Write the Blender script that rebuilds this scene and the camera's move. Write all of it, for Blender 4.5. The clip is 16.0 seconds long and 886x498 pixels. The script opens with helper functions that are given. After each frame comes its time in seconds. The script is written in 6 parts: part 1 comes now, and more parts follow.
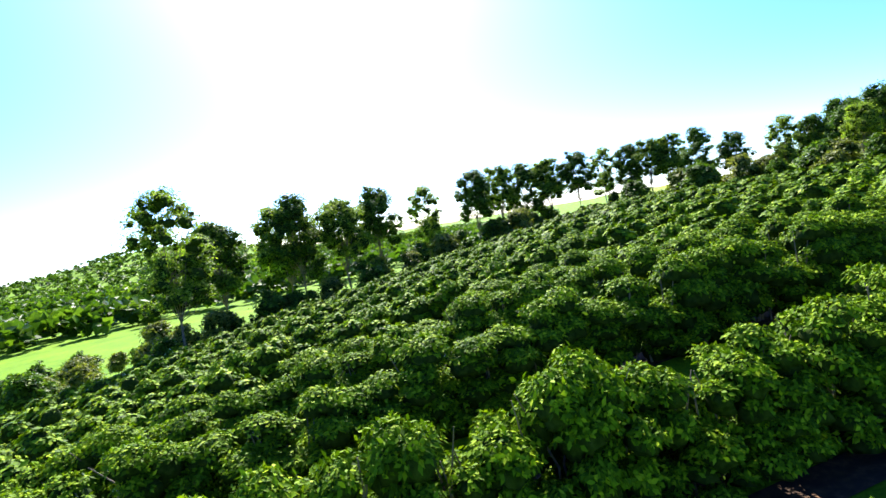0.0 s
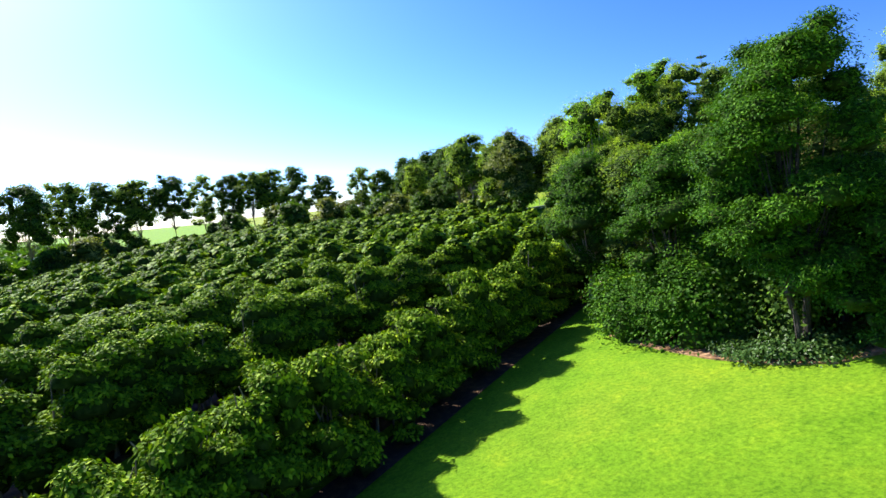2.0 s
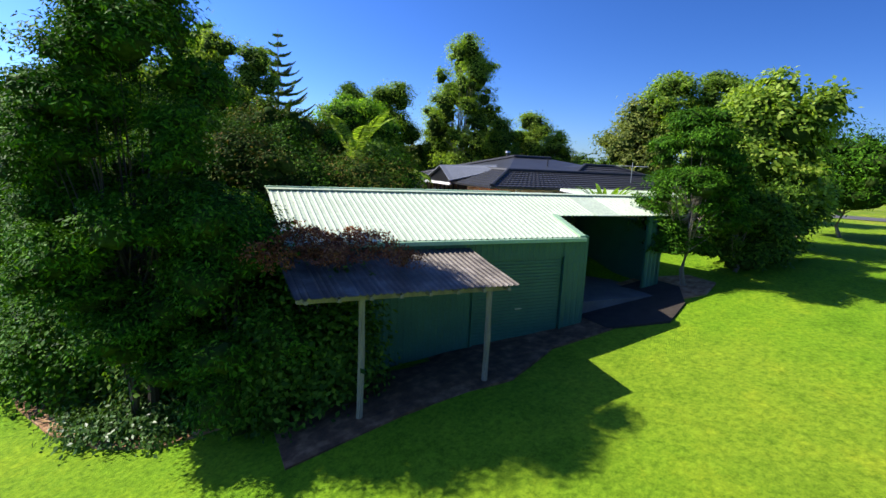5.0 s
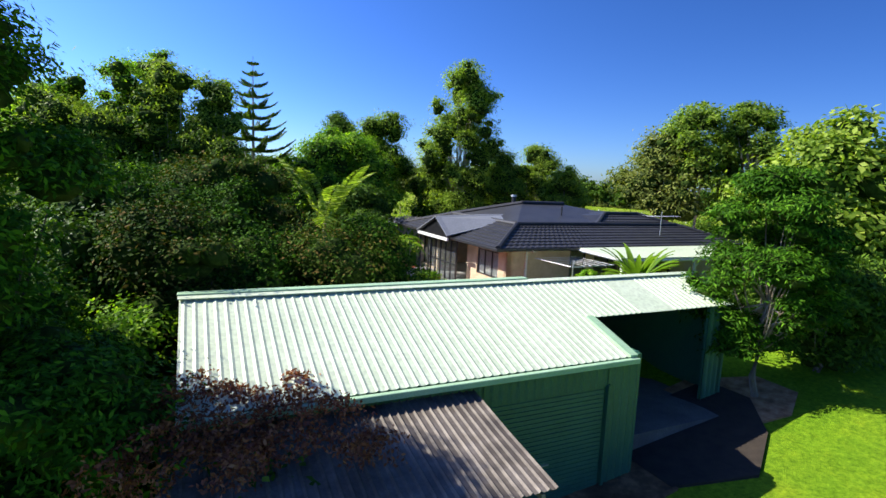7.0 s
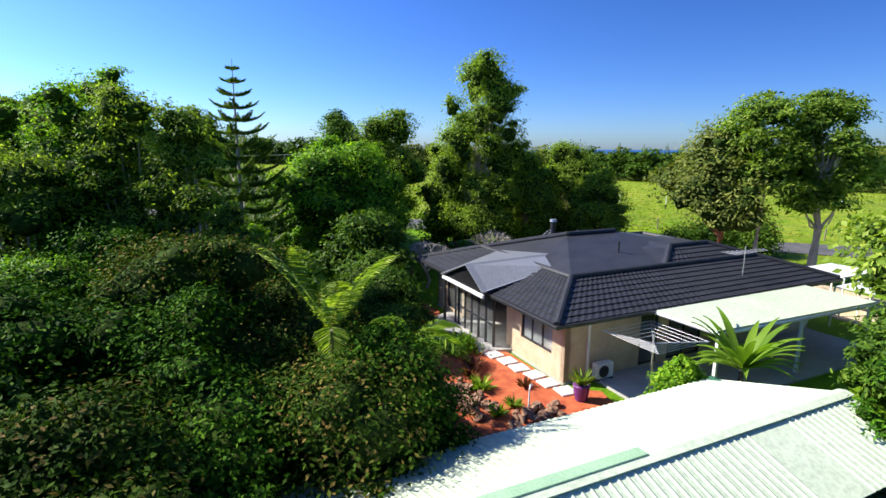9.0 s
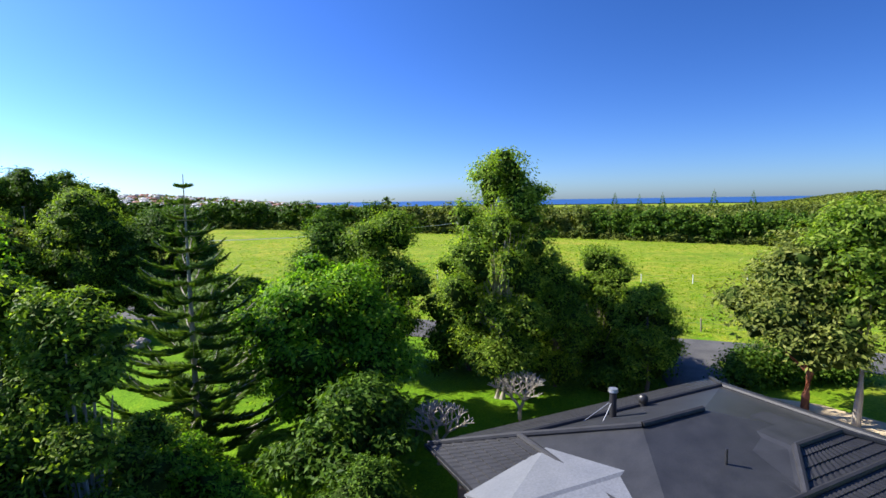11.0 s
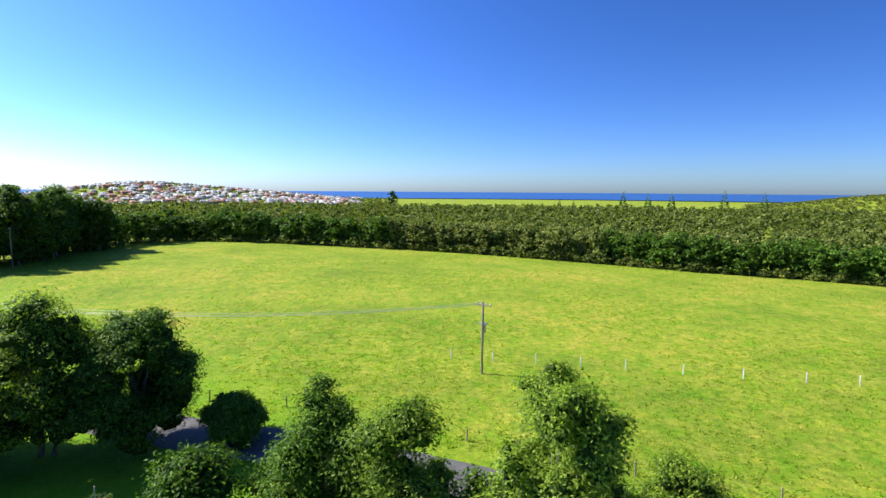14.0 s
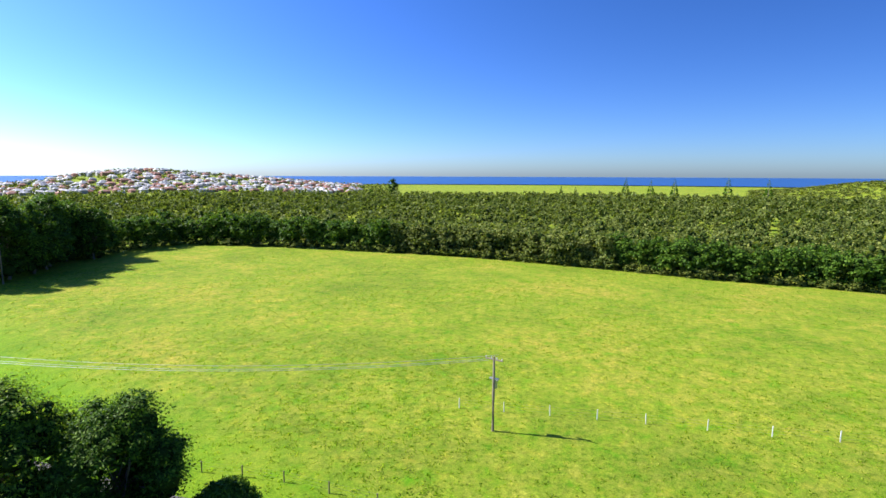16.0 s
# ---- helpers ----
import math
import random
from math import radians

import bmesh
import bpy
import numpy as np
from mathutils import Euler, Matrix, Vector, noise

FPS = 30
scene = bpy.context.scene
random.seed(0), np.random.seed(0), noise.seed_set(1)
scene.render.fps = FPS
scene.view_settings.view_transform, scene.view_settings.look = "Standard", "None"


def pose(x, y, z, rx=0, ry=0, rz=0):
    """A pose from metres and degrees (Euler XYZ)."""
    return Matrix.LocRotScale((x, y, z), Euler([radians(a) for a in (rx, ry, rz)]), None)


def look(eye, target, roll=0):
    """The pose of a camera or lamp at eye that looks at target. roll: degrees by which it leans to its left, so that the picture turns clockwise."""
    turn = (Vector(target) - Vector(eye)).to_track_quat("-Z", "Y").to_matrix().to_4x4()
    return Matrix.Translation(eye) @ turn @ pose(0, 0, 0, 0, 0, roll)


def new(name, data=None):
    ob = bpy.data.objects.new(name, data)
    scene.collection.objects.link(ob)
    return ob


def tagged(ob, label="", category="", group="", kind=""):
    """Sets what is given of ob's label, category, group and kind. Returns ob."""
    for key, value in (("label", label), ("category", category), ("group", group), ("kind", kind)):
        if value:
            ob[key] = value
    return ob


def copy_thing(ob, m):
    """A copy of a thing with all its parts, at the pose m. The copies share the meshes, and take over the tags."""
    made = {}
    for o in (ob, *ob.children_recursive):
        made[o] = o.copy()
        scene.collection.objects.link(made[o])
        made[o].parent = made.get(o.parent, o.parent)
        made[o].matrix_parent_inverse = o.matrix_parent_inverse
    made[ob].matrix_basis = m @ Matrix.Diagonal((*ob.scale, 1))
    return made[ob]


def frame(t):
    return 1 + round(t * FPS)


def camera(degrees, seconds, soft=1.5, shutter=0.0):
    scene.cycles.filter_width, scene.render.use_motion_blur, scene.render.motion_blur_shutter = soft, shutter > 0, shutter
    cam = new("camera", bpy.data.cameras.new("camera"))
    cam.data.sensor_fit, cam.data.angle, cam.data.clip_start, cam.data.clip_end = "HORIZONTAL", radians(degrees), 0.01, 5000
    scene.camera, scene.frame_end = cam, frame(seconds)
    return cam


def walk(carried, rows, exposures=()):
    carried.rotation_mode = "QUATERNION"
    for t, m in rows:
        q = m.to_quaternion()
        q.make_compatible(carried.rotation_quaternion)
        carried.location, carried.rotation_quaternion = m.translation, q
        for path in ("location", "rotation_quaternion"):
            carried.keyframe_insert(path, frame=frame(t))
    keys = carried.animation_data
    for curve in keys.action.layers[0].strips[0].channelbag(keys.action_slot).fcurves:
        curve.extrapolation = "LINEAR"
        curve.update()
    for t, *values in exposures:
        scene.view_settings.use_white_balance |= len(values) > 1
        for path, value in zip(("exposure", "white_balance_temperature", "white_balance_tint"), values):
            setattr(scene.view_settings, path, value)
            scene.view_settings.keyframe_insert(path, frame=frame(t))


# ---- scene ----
cam = camera(80.5, 16.0)
PATH = [
    (0, (-2.467, -1.711, 8.424), (-3.055, 0.198, 8.324), -9.4),
    (0.5, (-0.501, -0.113, 8.467), (-0.814, 1.859, 8.359), -9.0),
    (1, (1.526, 1.165, 8.666), (1.575, 3.162, 8.56), -8.0),
    (1.5, (3.212, 1.164, 9.026), (3.613, 3.119, 8.9), -6.9),
    (2, (5.118, 0.6, 9.453), (5.873, 2.442, 9.263), -5.7),
    (2.5, (6.745, -0.73, 9.944), (7.775, 0.961, 9.661), -4.7),
    (3, (8.591, -1.556, 10.232), (9.849, -0.048, 9.857), -2.6),
    (3.5, (10.779, -1.765, 10.013), (12.191, -0.405, 9.619), -0.5),
    (4, (13.027, -1.668, 9.836), (14.553, -0.436, 9.446), 1.3),
    (4.5, (14.579, -1.536, 10.01), (16.177, -0.39, 9.645), 2.3),
    (4.7, (15.285, -1.434, 10.097), (16.897, -0.304, 9.747), 2.6),
    (6.8, (20.177, 1.341, 11.557), (21.811, 2.468, 11.314), 2.6),
    (7, (20.463, 1.66, 11.789), (22.095, 2.785, 11.528), 2.6),
    (7.5, (21.271, 2.477, 12.433), (22.894, 3.602, 12.117), 2.5),
    (8, (22.203, 3.529, 13.157), (23.82, 4.647, 12.789), 2.0),
    (8.5, (23.136, 4.596, 13.797), (24.746, 5.717, 13.411), 1.3),
    (9, (24.289, 5.859, 14.505), (25.903, 6.979, 14.128), 0.4),
    (9.2, (24.713, 6.316, 14.897), (26.328, 7.435, 14.524), 0.0),
    (11.3, (30.732, 11.183, 18.802), (32.374, 12.313, 18.632), -0.6),
    (11.5, (31.152, 11.489, 19.5), (32.793, 12.619, 19.323), -0.2),
    (12, (32.3, 12.279, 21.059), (33.935, 13.415, 20.871), 0.8),
    (12.5, (33.426, 13.245, 22.517), (35.058, 14.383, 22.318), 1.2),
    (13, (34.342, 14.282, 24.137), (35.973, 15.422, 23.931), 1.2),
    (13.5, (35.313, 15.403, 25.658), (36.94, 16.545, 25.443), 0.9),
    (14, (36.534, 16.771, 27.24), (38.162, 17.912, 27.018), 0.4),
    (14.5, (37.241, 17.683, 28.927), (38.862, 18.831, 28.693), 0.0),
    (15, (38.497, 18.856, 30.248), (40.118, 20.0, 30.003), -0.1),
    (15.5, (39.163, 19.511, 31.838), (40.782, 20.654, 31.576), -0.0),
    (16, (40.096, 20.178, 33.363), (41.716, 21.317, 33.081), 0.2),
]
walk(cam, [(t, look(eye, target, roll)) for t, eye, target, roll in PATH], [(0, 1.7), (1.2, 1.6), (2.5, 1.1), (3.5, 0.96), (9, 0.95), (16, 1.0)])

# ---- light ----
SUN_DIR = Vector((-0.32, 0.70, 0.64)).normalized()
world = bpy.data.worlds.new("sky")
scene.world = world
world.use_nodes = True
wn = world.node_tree.nodes
sky = wn.new("ShaderNodeTexSky")
sky.sky_type = "NISHITA"
sky.sun_disc = False
sky.sun_elevation = math.asin(SUN_DIR.z)
sky.sun_rotation = math.atan2(SUN_DIR.x, SUN_DIR.y)
sky.air_density, sky.dust_density, sky.ozone_density, sky.altitude = 1.0, 3.0, 3.0, 2000
rich = wn.new("ShaderNodeHueSaturation")
rich.inputs["Saturation"].default_value = 1.22
world.node_tree.links.new(sky.outputs[0], rich.inputs["Color"])
tint = wn.new("ShaderNodeMix")
tint.data_type, tint.blend_type = "RGBA", "MULTIPLY"
tint.inputs[0].default_value = 1.0
tint.inputs[7].default_value = (0.82, 0.98, 1.39, 1)
# clear dry air: the sky falls off faster away from the sun
scaled = wn.new("ShaderNodeMix")
scaled.data_type, scaled.blend_type = "RGBA", "MULTIPLY"
scaled.inputs[0].default_value = 1.0
scaled.inputs[7].default_value = (0.10, 0.10, 0.10, 1)
world.node_tree.links.new(rich.outputs[0], scaled.inputs[6])
deep = wn.new("ShaderNodeMix")
deep.data_type, deep.blend_type = "RGBA", "MULTIPLY"
deep.inputs[0].default_value = 0.4
world.node_tree.links.new(rich.outputs[0], deep.inputs[6])
world.node_tree.links.new(scaled.outputs[2], deep.inputs[7])
world.node_tree.links.new(deep.outputs[2], tint.inputs[6])
# the clear sky pales towards the sun and deepens away from it
way = wn.new("ShaderNodeTexCoord")
dot = wn.new("ShaderNodeVectorMath")
dot.operation = "DOT_PRODUCT"
dot.inputs[1].default_value = SUN_DIR
world.node_tree.links.new(way.outputs["Generated"], dot.inputs[0])
stops = wn.new("ShaderNodeMath")
stops.operation = "MULTIPLY_ADD"
stops.inputs[1].default_value, stops.inputs[2].default_value = 0.85, -0.10
world.node_tree.links.new(dot.outputs["Value"], stops.inputs[0])
gain = wn.new("ShaderNodeMath")
gain.operation = "POWER"
gain.inputs[0].default_value = 2.0
world.node_tree.links.new(stops.outputs[0], gain.inputs[1])
paler = wn.new("ShaderNodeVectorMath")
paler.operation = "SCALE"
world.node_tree.links.new(tint.outputs[2], paler.inputs[0])
world.node_tree.links.new(gain.outputs[0], paler.inputs["Scale"])
world.node_tree.links.new(paler.outputs[0], wn["Background"].inputs[0])
wn["Background"].inputs[1].default_value = 0.088
sun = new("sun", bpy.data.lights.new("sun", "SUN"))
sun.data.energy, sun.data.angle, sun.data.color = 5.0, radians(0.53), (1.0, 0.95, 0.86)
sun.matrix_world = look(SUN_DIR * 100, (0, 0, 0))


# ---- materials ----
def tree_of(name):
    m = bpy.data.materials.new(name)
    m.use_nodes = True
    return m, m.node_tree.nodes, m.node_tree.links, m.node_tree.nodes["Principled BSDF"]


def noise_node(N, L, scale, detail=6.0, rough=0.6, coords="Object", stretch=(1, 1, 1)):
    tc = N.new("ShaderNodeTexCoord")
    mp = N.new("ShaderNodeMapping")
    mp.inputs["Scale"].default_value = stretch
    n = N.new("ShaderNodeTexNoise")
    n.inputs["Scale"].default_value = scale
    n.inputs["Detail"].default_value = detail
    n.inputs["Roughness"].default_value = rough
    L.new(tc.outputs[coords], mp.inputs[0])
    L.new(mp.outputs[0], n.inputs["Vector"])
    return n


def ramp(N, L, source, stops):
    r = N.new("ShaderNodeValToRGB")
    els = r.color_ramp.elements
    while len(els) < len(stops):
        els.new(0.5)
    for e, (p, c) in zip(els, stops):
        e.position, e.color = p, (*c, 1)
    L.new(source, r.inputs[0])
    return r


def mix_col(N, L, fac, a, b, mode="MIX"):
    m = N.new("ShaderNodeMix")
    m.data_type, m.blend_type = "RGBA", mode
    for sock, val in ((m.inputs[0], fac), (m.inputs[6], a), (m.inputs[7], b)):
        if isinstance(val, (int, float)):
            sock.default_value = val
        elif isinstance(val, tuple):
            sock.default_value = (*val, 1)
        else:
            L.new(val, sock)
    return m.outputs[2]


def surface(name, colors, scale=3.0, rough=0.8, bump=0.0, bump_scale=40.0, metal=0.0, fine=None, stretch=(1, 1, 1), spec=0.5):
    """Noise-varied surface: colours from a slow noise, a finer grain over it, and relief."""
    m, N, L, p = tree_of(name)
    n1 = noise_node(N, L, scale, stretch=stretch)
    k = len(colors) - 1
    r = ramp(N, L, n1.outputs[0], [(0.3 + 0.4 * i / max(k, 1), c) for i, c in enumerate(colors)])
    n2 = noise_node(N, L, fine or scale * 14, 4.0, 0.7, stretch=stretch)
    g = ramp(N, L, n2.outputs[0], [(0.25, (0.72, 0.72, 0.72)), (0.75, (1.2, 1.2, 1.2))])
    L.new(mix_col(N, L, 1.0, r.outputs[0], g.outputs[0], "MULTIPLY"), p.inputs["Base Color"])
    p.inputs["Roughness"].default_value = rough
    p.inputs["Metallic"].default_value = metal
    p.inputs["Specular IOR Level"].default_value = spec
    if bump:
        b = N.new("ShaderNodeBump")
        b.inputs["Strength"].default_value = bump
        b.inputs["Distance"].default_value = 0.03
        n3 = noise_node(N, L, bump_scale, 5.0, 0.7)
        L.new(n3.outputs[0], b.inputs["Height"])
        L.new(b.outputs[0], p.inputs["Normal"])
    return m


def leaf_mat(name, dark, light, tip=None, gloss=0.45, through_light=0.35, spec=0.10):
    """Leaves: every leaf its own shade, light shining through it, a waxy face."""
    m, N, L, p = tree_of(name)
    geo = N.new("ShaderNodeNewGeometry")
    r = ramp(N, L, geo.outputs["Random Per Island"], [(0.0, dark), (0.7, light), (1.0, tip or light)])
    n1 = noise_node(N, L, 0.6, 3.0)
    g = ramp(N, L, n1.outputs[0], [(0.3, (0.7, 0.75, 0.7)), (0.7, (1.2, 1.15, 1.1))])
    info = N.new("ShaderNodeObjectInfo")
    g2 = ramp(N, L, info.outputs["Random"], [(0.0, (0.82, 0.86, 0.85)), (1.0, (1.15, 1.12, 1.0))])
    col = mix_col(N, L, 1.0, r.outputs[0], g.outputs[0], "MULTIPLY")
    col = mix_col(N, L, 1.0, col, g2.outputs[0], "MULTIPLY")
    L.new(col, p.inputs["Base Color"])
    p.inputs["Roughness"].default_value = gloss
    p.inputs["Specular IOR Level"].default_value = spec
    t = N.new("ShaderNodeBsdfTranslucent")
    warm = mix_col(N, L, 1.0, col, (1.5, 1.6, 0.5), "MULTIPLY")
    L.new(warm, t.inputs[0])
    mx = N.new("ShaderNodeMixShader")
    mx.inputs[0].default_value = through_light
    L.new(p.outputs[0], mx.inputs[1])
    L.new(t.outputs[0], mx.inputs[2])
    L.new(mx.outputs[0], N["Material Output"].inputs[0])
    return m


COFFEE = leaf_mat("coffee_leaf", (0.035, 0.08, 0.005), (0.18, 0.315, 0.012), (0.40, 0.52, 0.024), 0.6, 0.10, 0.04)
FEATHER = leaf_mat("feathery_leaf", (0.018, 0.055, 0.005), (0.055, 0.15, 0.009), (0.12, 0.26, 0.018), 0.55, 0.16, 0.04)
GUM = leaf_mat("gum_leaf", (0.07, 0.125, 0.020), (0.21, 0.315, 0.042), (0.37, 0.46, 0.09), 0.5, 0.50, 0.10)
DARKGUM = leaf_mat("dark_leaf", (0.030, 0.07, 0.010), (0.09, 0.175, 0.02), (0.17, 0.27, 0.035), 0.5, 0.3, 0.08)
LIME = leaf_mat("lime_leaf", (0.07, 0.16, 0.012), (0.19, 0.375, 0.025), (0.38, 0.54, 0.05), 0.5, 0.42, 0.10)
YELLOWGREEN = leaf_mat("yellow_green_leaf", (0.10, 0.17, 0.02), (0.26, 0.36, 0.05), (0.42, 0.50, 0.10), 0.45, 0.4)
OLIVE = leaf_mat("olive_leaf", (0.085, 0.115, 0.026), (0.20, 0.235, 0.055), (0.31, 0.32, 0.09), 0.5, 0.3)
BRONZE = leaf_mat("thicket_leaf", (0.010, 0.032, 0.003), (0.046, 0.125, 0.008), (0.11, 0.22, 0.018), 0.6, 0.12, 0.03)
BRONZE_TIP = leaf_mat("bronze_tipped_leaf", (0.014, 0.036, 0.005), (0.06, 0.115, 0.012), (0.20, 0.13, 0.045), 0.6, 0.14, 0.03)
REDVINE = leaf_mat("red_vine_leaf", (0.10, 0.035, 0.025), (0.24, 0.08, 0.055), (0.36, 0.17, 0.11), 0.5, 0.3)
PINELEAF = leaf_mat("pine_needle", (0.06, 0.12, 0.022), (0.13, 0.22, 0.04), (0.20, 0.29, 0.06), 0.5, 0.25)
PALM = leaf_mat("palm_leaf", (0.08, 0.17, 0.02), (0.20, 0.33, 0.04), (0.36, 0.42, 0.07), 0.35, 0.4)
# near-black twig mass standing in for the shade inside crowns and bushes
TWIG_SHADE = surface("inner_twig_shade", [(0.014, 0.026, 0.005), (0.032, 0.058, 0.010), (0.055, 0.080, 0.018)], 5, 0.95, 0.8, 12, spec=0.05)
BARK = surface("bark", [(0.10, 0.075, 0.05), (0.20, 0.16, 0.12), (0.30, 0.26, 0.21)], 6, 0.9, 0.6, 30, stretch=(1, 1, 0.25))
DARKBARK = surface("dark_bark", [(0.030, 0.022, 0.015), (0.07, 0.055, 0.04)], 6, 0.9, 0.6, 30, stretch=(1, 1, 0.25))
PALEBARK = surface("pale_bark", [(0.30, 0.26, 0.20), (0.48, 0.43, 0.36)], 5, 0.85, 0.4, 25, stretch=(1, 1, 0.3))
REDBARK = surface("red_bark", [(0.22, 0.07, 0.03), (0.36, 0.13, 0.06)], 5, 0.8, 0.4, 25, stretch=(1, 1, 0.3))
FASCIA_GREEN = surface("green_sheet_wall", [(0.034, 0.115, 0.072), (0.046, 0.145, 0.092)], 1.5, 0.45, 0.1, 10, spec=0.4)
ROOF_CREAM = surface("cream_green_roof_sheet", [(0.53, 0.61, 0.42), (0.62, 0.69, 0.50)], 0.7, 0.42, 0.03, 8)
TRIM_GREEN = surface("pale_green_trim", [(0.30, 0.47, 0.28), (0.36, 0.54, 0.33)], 2, 0.5)
TILE = surface("charcoal_tile", [(0.022, 0.022, 0.024), (0.038, 0.038, 0.041)], 2.0, 0.5, 0.15, 40)
ROOF_GREY = surface("charcoal_roof_sheet", [(0.026, 0.027, 0.030), (0.042, 0.043, 0.047)], 1.5, 0.45, 0.05, 20)
PORCH_GREY = surface("light_grey_roof_sheet", [(0.17, 0.18, 0.20), (0.21, 0.22, 0.24)], 1.0, 0.4, 0.03, 12)
BRICK_WALL = surface("tan_brick", [(0.50, 0.37, 0.24), (0.66, 0.52, 0.36)], 2.5, 0.85, 0.2, 40)
WHITE = surface("white_paint", [(0.74, 0.74, 0.72), (0.82, 0.82, 0.80)], 1.5, 0.5)
DARKFRAME = surface("black_frame", [(0.02, 0.02, 0.022), (0.03, 0.03, 0.032)], 4, 0.4)
CONCRETE = surface("concrete", [(0.36, 0.34, 0.31), (0.48, 0.46, 0.42)], 1.5, 0.85, 0.2, 30)
PAVER = surface("pale_paver", [(0.62, 0.60, 0.55), (0.74, 0.72, 0.67)], 3, 0.85, 0.2, 40)
DRYMULCH = surface("dry_brown_mulch", [(0.17, 0.08, 0.03), (0.34, 0.18, 0.08), (0.5, 0.32, 0.17)], 3, 0.95, 0.8, 25)
REDMULCH = surface("red_mulch", [(0.32, 0.055, 0.02), (0.52, 0.11, 0.035), (0.6, 0.17, 0.06)], 2.5, 0.95, 0.8, 25)
BROWNMULCH = surface("brown_mulch", [(0.06, 0.028, 0.010), (0.14, 0.068, 0.028), (0.30, 0.16, 0.075)], 3, 0.95, 0.8, 25)
ASPHALT = surface("asphalt", [(0.065, 0.063, 0.060), (0.12, 0.115, 0.105)], 0.8, 0.85, 0.2, 50)
GRAVEL = surface("pale_gravel_drive", [(0.52, 0.40, 0.24), (0.66, 0.53, 0.34)], 1.2, 0.95, 0.3, 40)
WOOD = surface("weathered_timber", [(0.20, 0.16, 0.11), (0.34, 0.28, 0.21)], 4, 0.85, 0.3, 30, stretch=(1, 1, 0.2))
IRON = surface("weathered_corrugated_iron", [(0.045, 0.036, 0.03), (0.11, 0.09, 0.07), (0.21, 0.18, 0.15)], 1.6, 0.65, 0.1, 20, metal=0.2)
STEEL = surface("galvanised_steel", [(0.42, 0.43, 0.44), (0.55, 0.56, 0.57)], 5, 0.4, metal=0.7)
ROCK = surface("red_brown_rock", [(0.14, 0.07, 0.045), (0.28, 0.15, 0.09), (0.40, 0.27, 0.17)], 2, 0.95, 0.6, 15)
GREYROCK = surface("grey_rock", [(0.26, 0.22, 0.20), (0.42, 0.37, 0.34)], 2, 0.95, 0.5, 15)
PURPLE = surface("purple_glazed_pot", [(0.13, 0.03, 0.16), (0.17, 0.05, 0.20)], 3, 0.25)
# dimness of the shed interior put into a wall colour
INSIDE_SHADE = surface("shed_interior_shade", [(0.05, 0.05, 0.045), (0.09, 0.085, 0.075)], 3, 0.9)


# ---- terrain ----
def sstep(a, b, v):
    k = np.clip((v - a) / (b - a), 0, 1)
    return k * k * (3 - 2 * k)


ROW_DIR, ROW_NRM = np.array([0.843, 0.537]), np.array([-0.537, 0.843])
FIRST_ROW = np.array([4.8, 18.1])


def rise(x, y):
    """Height of the land: lawn falling to the plantation, house terrace, paddock, wetland and far hills."""
    x, y = np.asarray(x, float), np.asarray(y, float)
    lawn = 1.16 + 0.152 * x - 0.121 * y
    s = (x - FIRST_ROW[0]) * ROW_NRM[0] + (y - FIRST_ROW[1]) * ROW_NRM[1]
    far = np.hypot(x, y)
    hill = 1.5 + 0.055 * np.clip(x, -200, 15) + 0.018 * np.clip(y, 0, 80) - 0.11 * np.clip(-6 - x, 0, 120) - 16.0 * sstep(176, 300, far)
    hill = np.maximum(hill, -16.0 + 0 * x)
    g = lawn + (hill - lawn) * sstep(-3, 5, s)
    g = np.minimum(g, 30.0)
    g = g + 0.65 * np.exp(-((x - 25.8) ** 2 + (y - 6.2) ** 2) / 11.0)
    k = 1.2
    g = -k * np.log(np.exp(-g / k) + math.exp(-6.8 / k))
    field = 7.3 + 0.010 * np.clip(y - 30, -40, 180) - 0.0004 * np.clip(x - 110, 0, 150) ** 2
    field = np.maximum(field, -1.5)
    e1 = sstep(36, 47, x) * (1 - sstep(66, 110, y) * (1 - sstep(46, 70, x)))
    g = g * (1 - e1) + 6.85 * e1
    hu, hv = (x - 39.1) * 0.867 - (y - 11.8) * 0.498, (x - 39.1) * 0.498 + (y - 11.8) * 0.867
    off = np.hypot(np.maximum(np.abs(hu - 6.0) - 10.5, 0), np.maximum(np.abs(hv - 5.2) - 7.8, 0))
    g = g + (6.72 - g) * (1 - sstep(0, 3.2, off))
    east = sstep(52, 75, x)
    g = g * (1 - east) + field * east
    d = np.hypot(x - 40, y - 20)
    g = g + (-6.0 - g) * sstep(215, 330, d) * sstep(-60, 60, x)
    # the land climbs slowly to the horizon, with hills on it
    g = g + np.clip(d - 1400, 0, 4000) * 0.0052
    az = np.degrees(np.arctan2(x - 40, y - 20))
    def hump(a, wa, r, wr, h):
        return h * np.exp(-((az - a) / wa) ** 2 - ((d - r) / wr) ** 2)
    g = g + hump(25, 8, 1700, 420, 44) + hump(36, 7, 1600, 380, 17) + hump(96, 7, 1350, 240, 29)
    g = g + hump(-46, 9, 1600, 400, 80) + hump(-66, 14, 1700, 400, 40)
    return g


def rz(x, y):
    return float(rise(x, y))


def mesh_from(name, verts, faces, mats):
    me = bpy.data.meshes.new(name)
    me.from_pydata([tuple(v) for v in verts], [], faces)
    for m in (mats if isinstance(mats, (list, tuple)) else [mats]):
        me.materials.append(m)
    me.update()
    return me


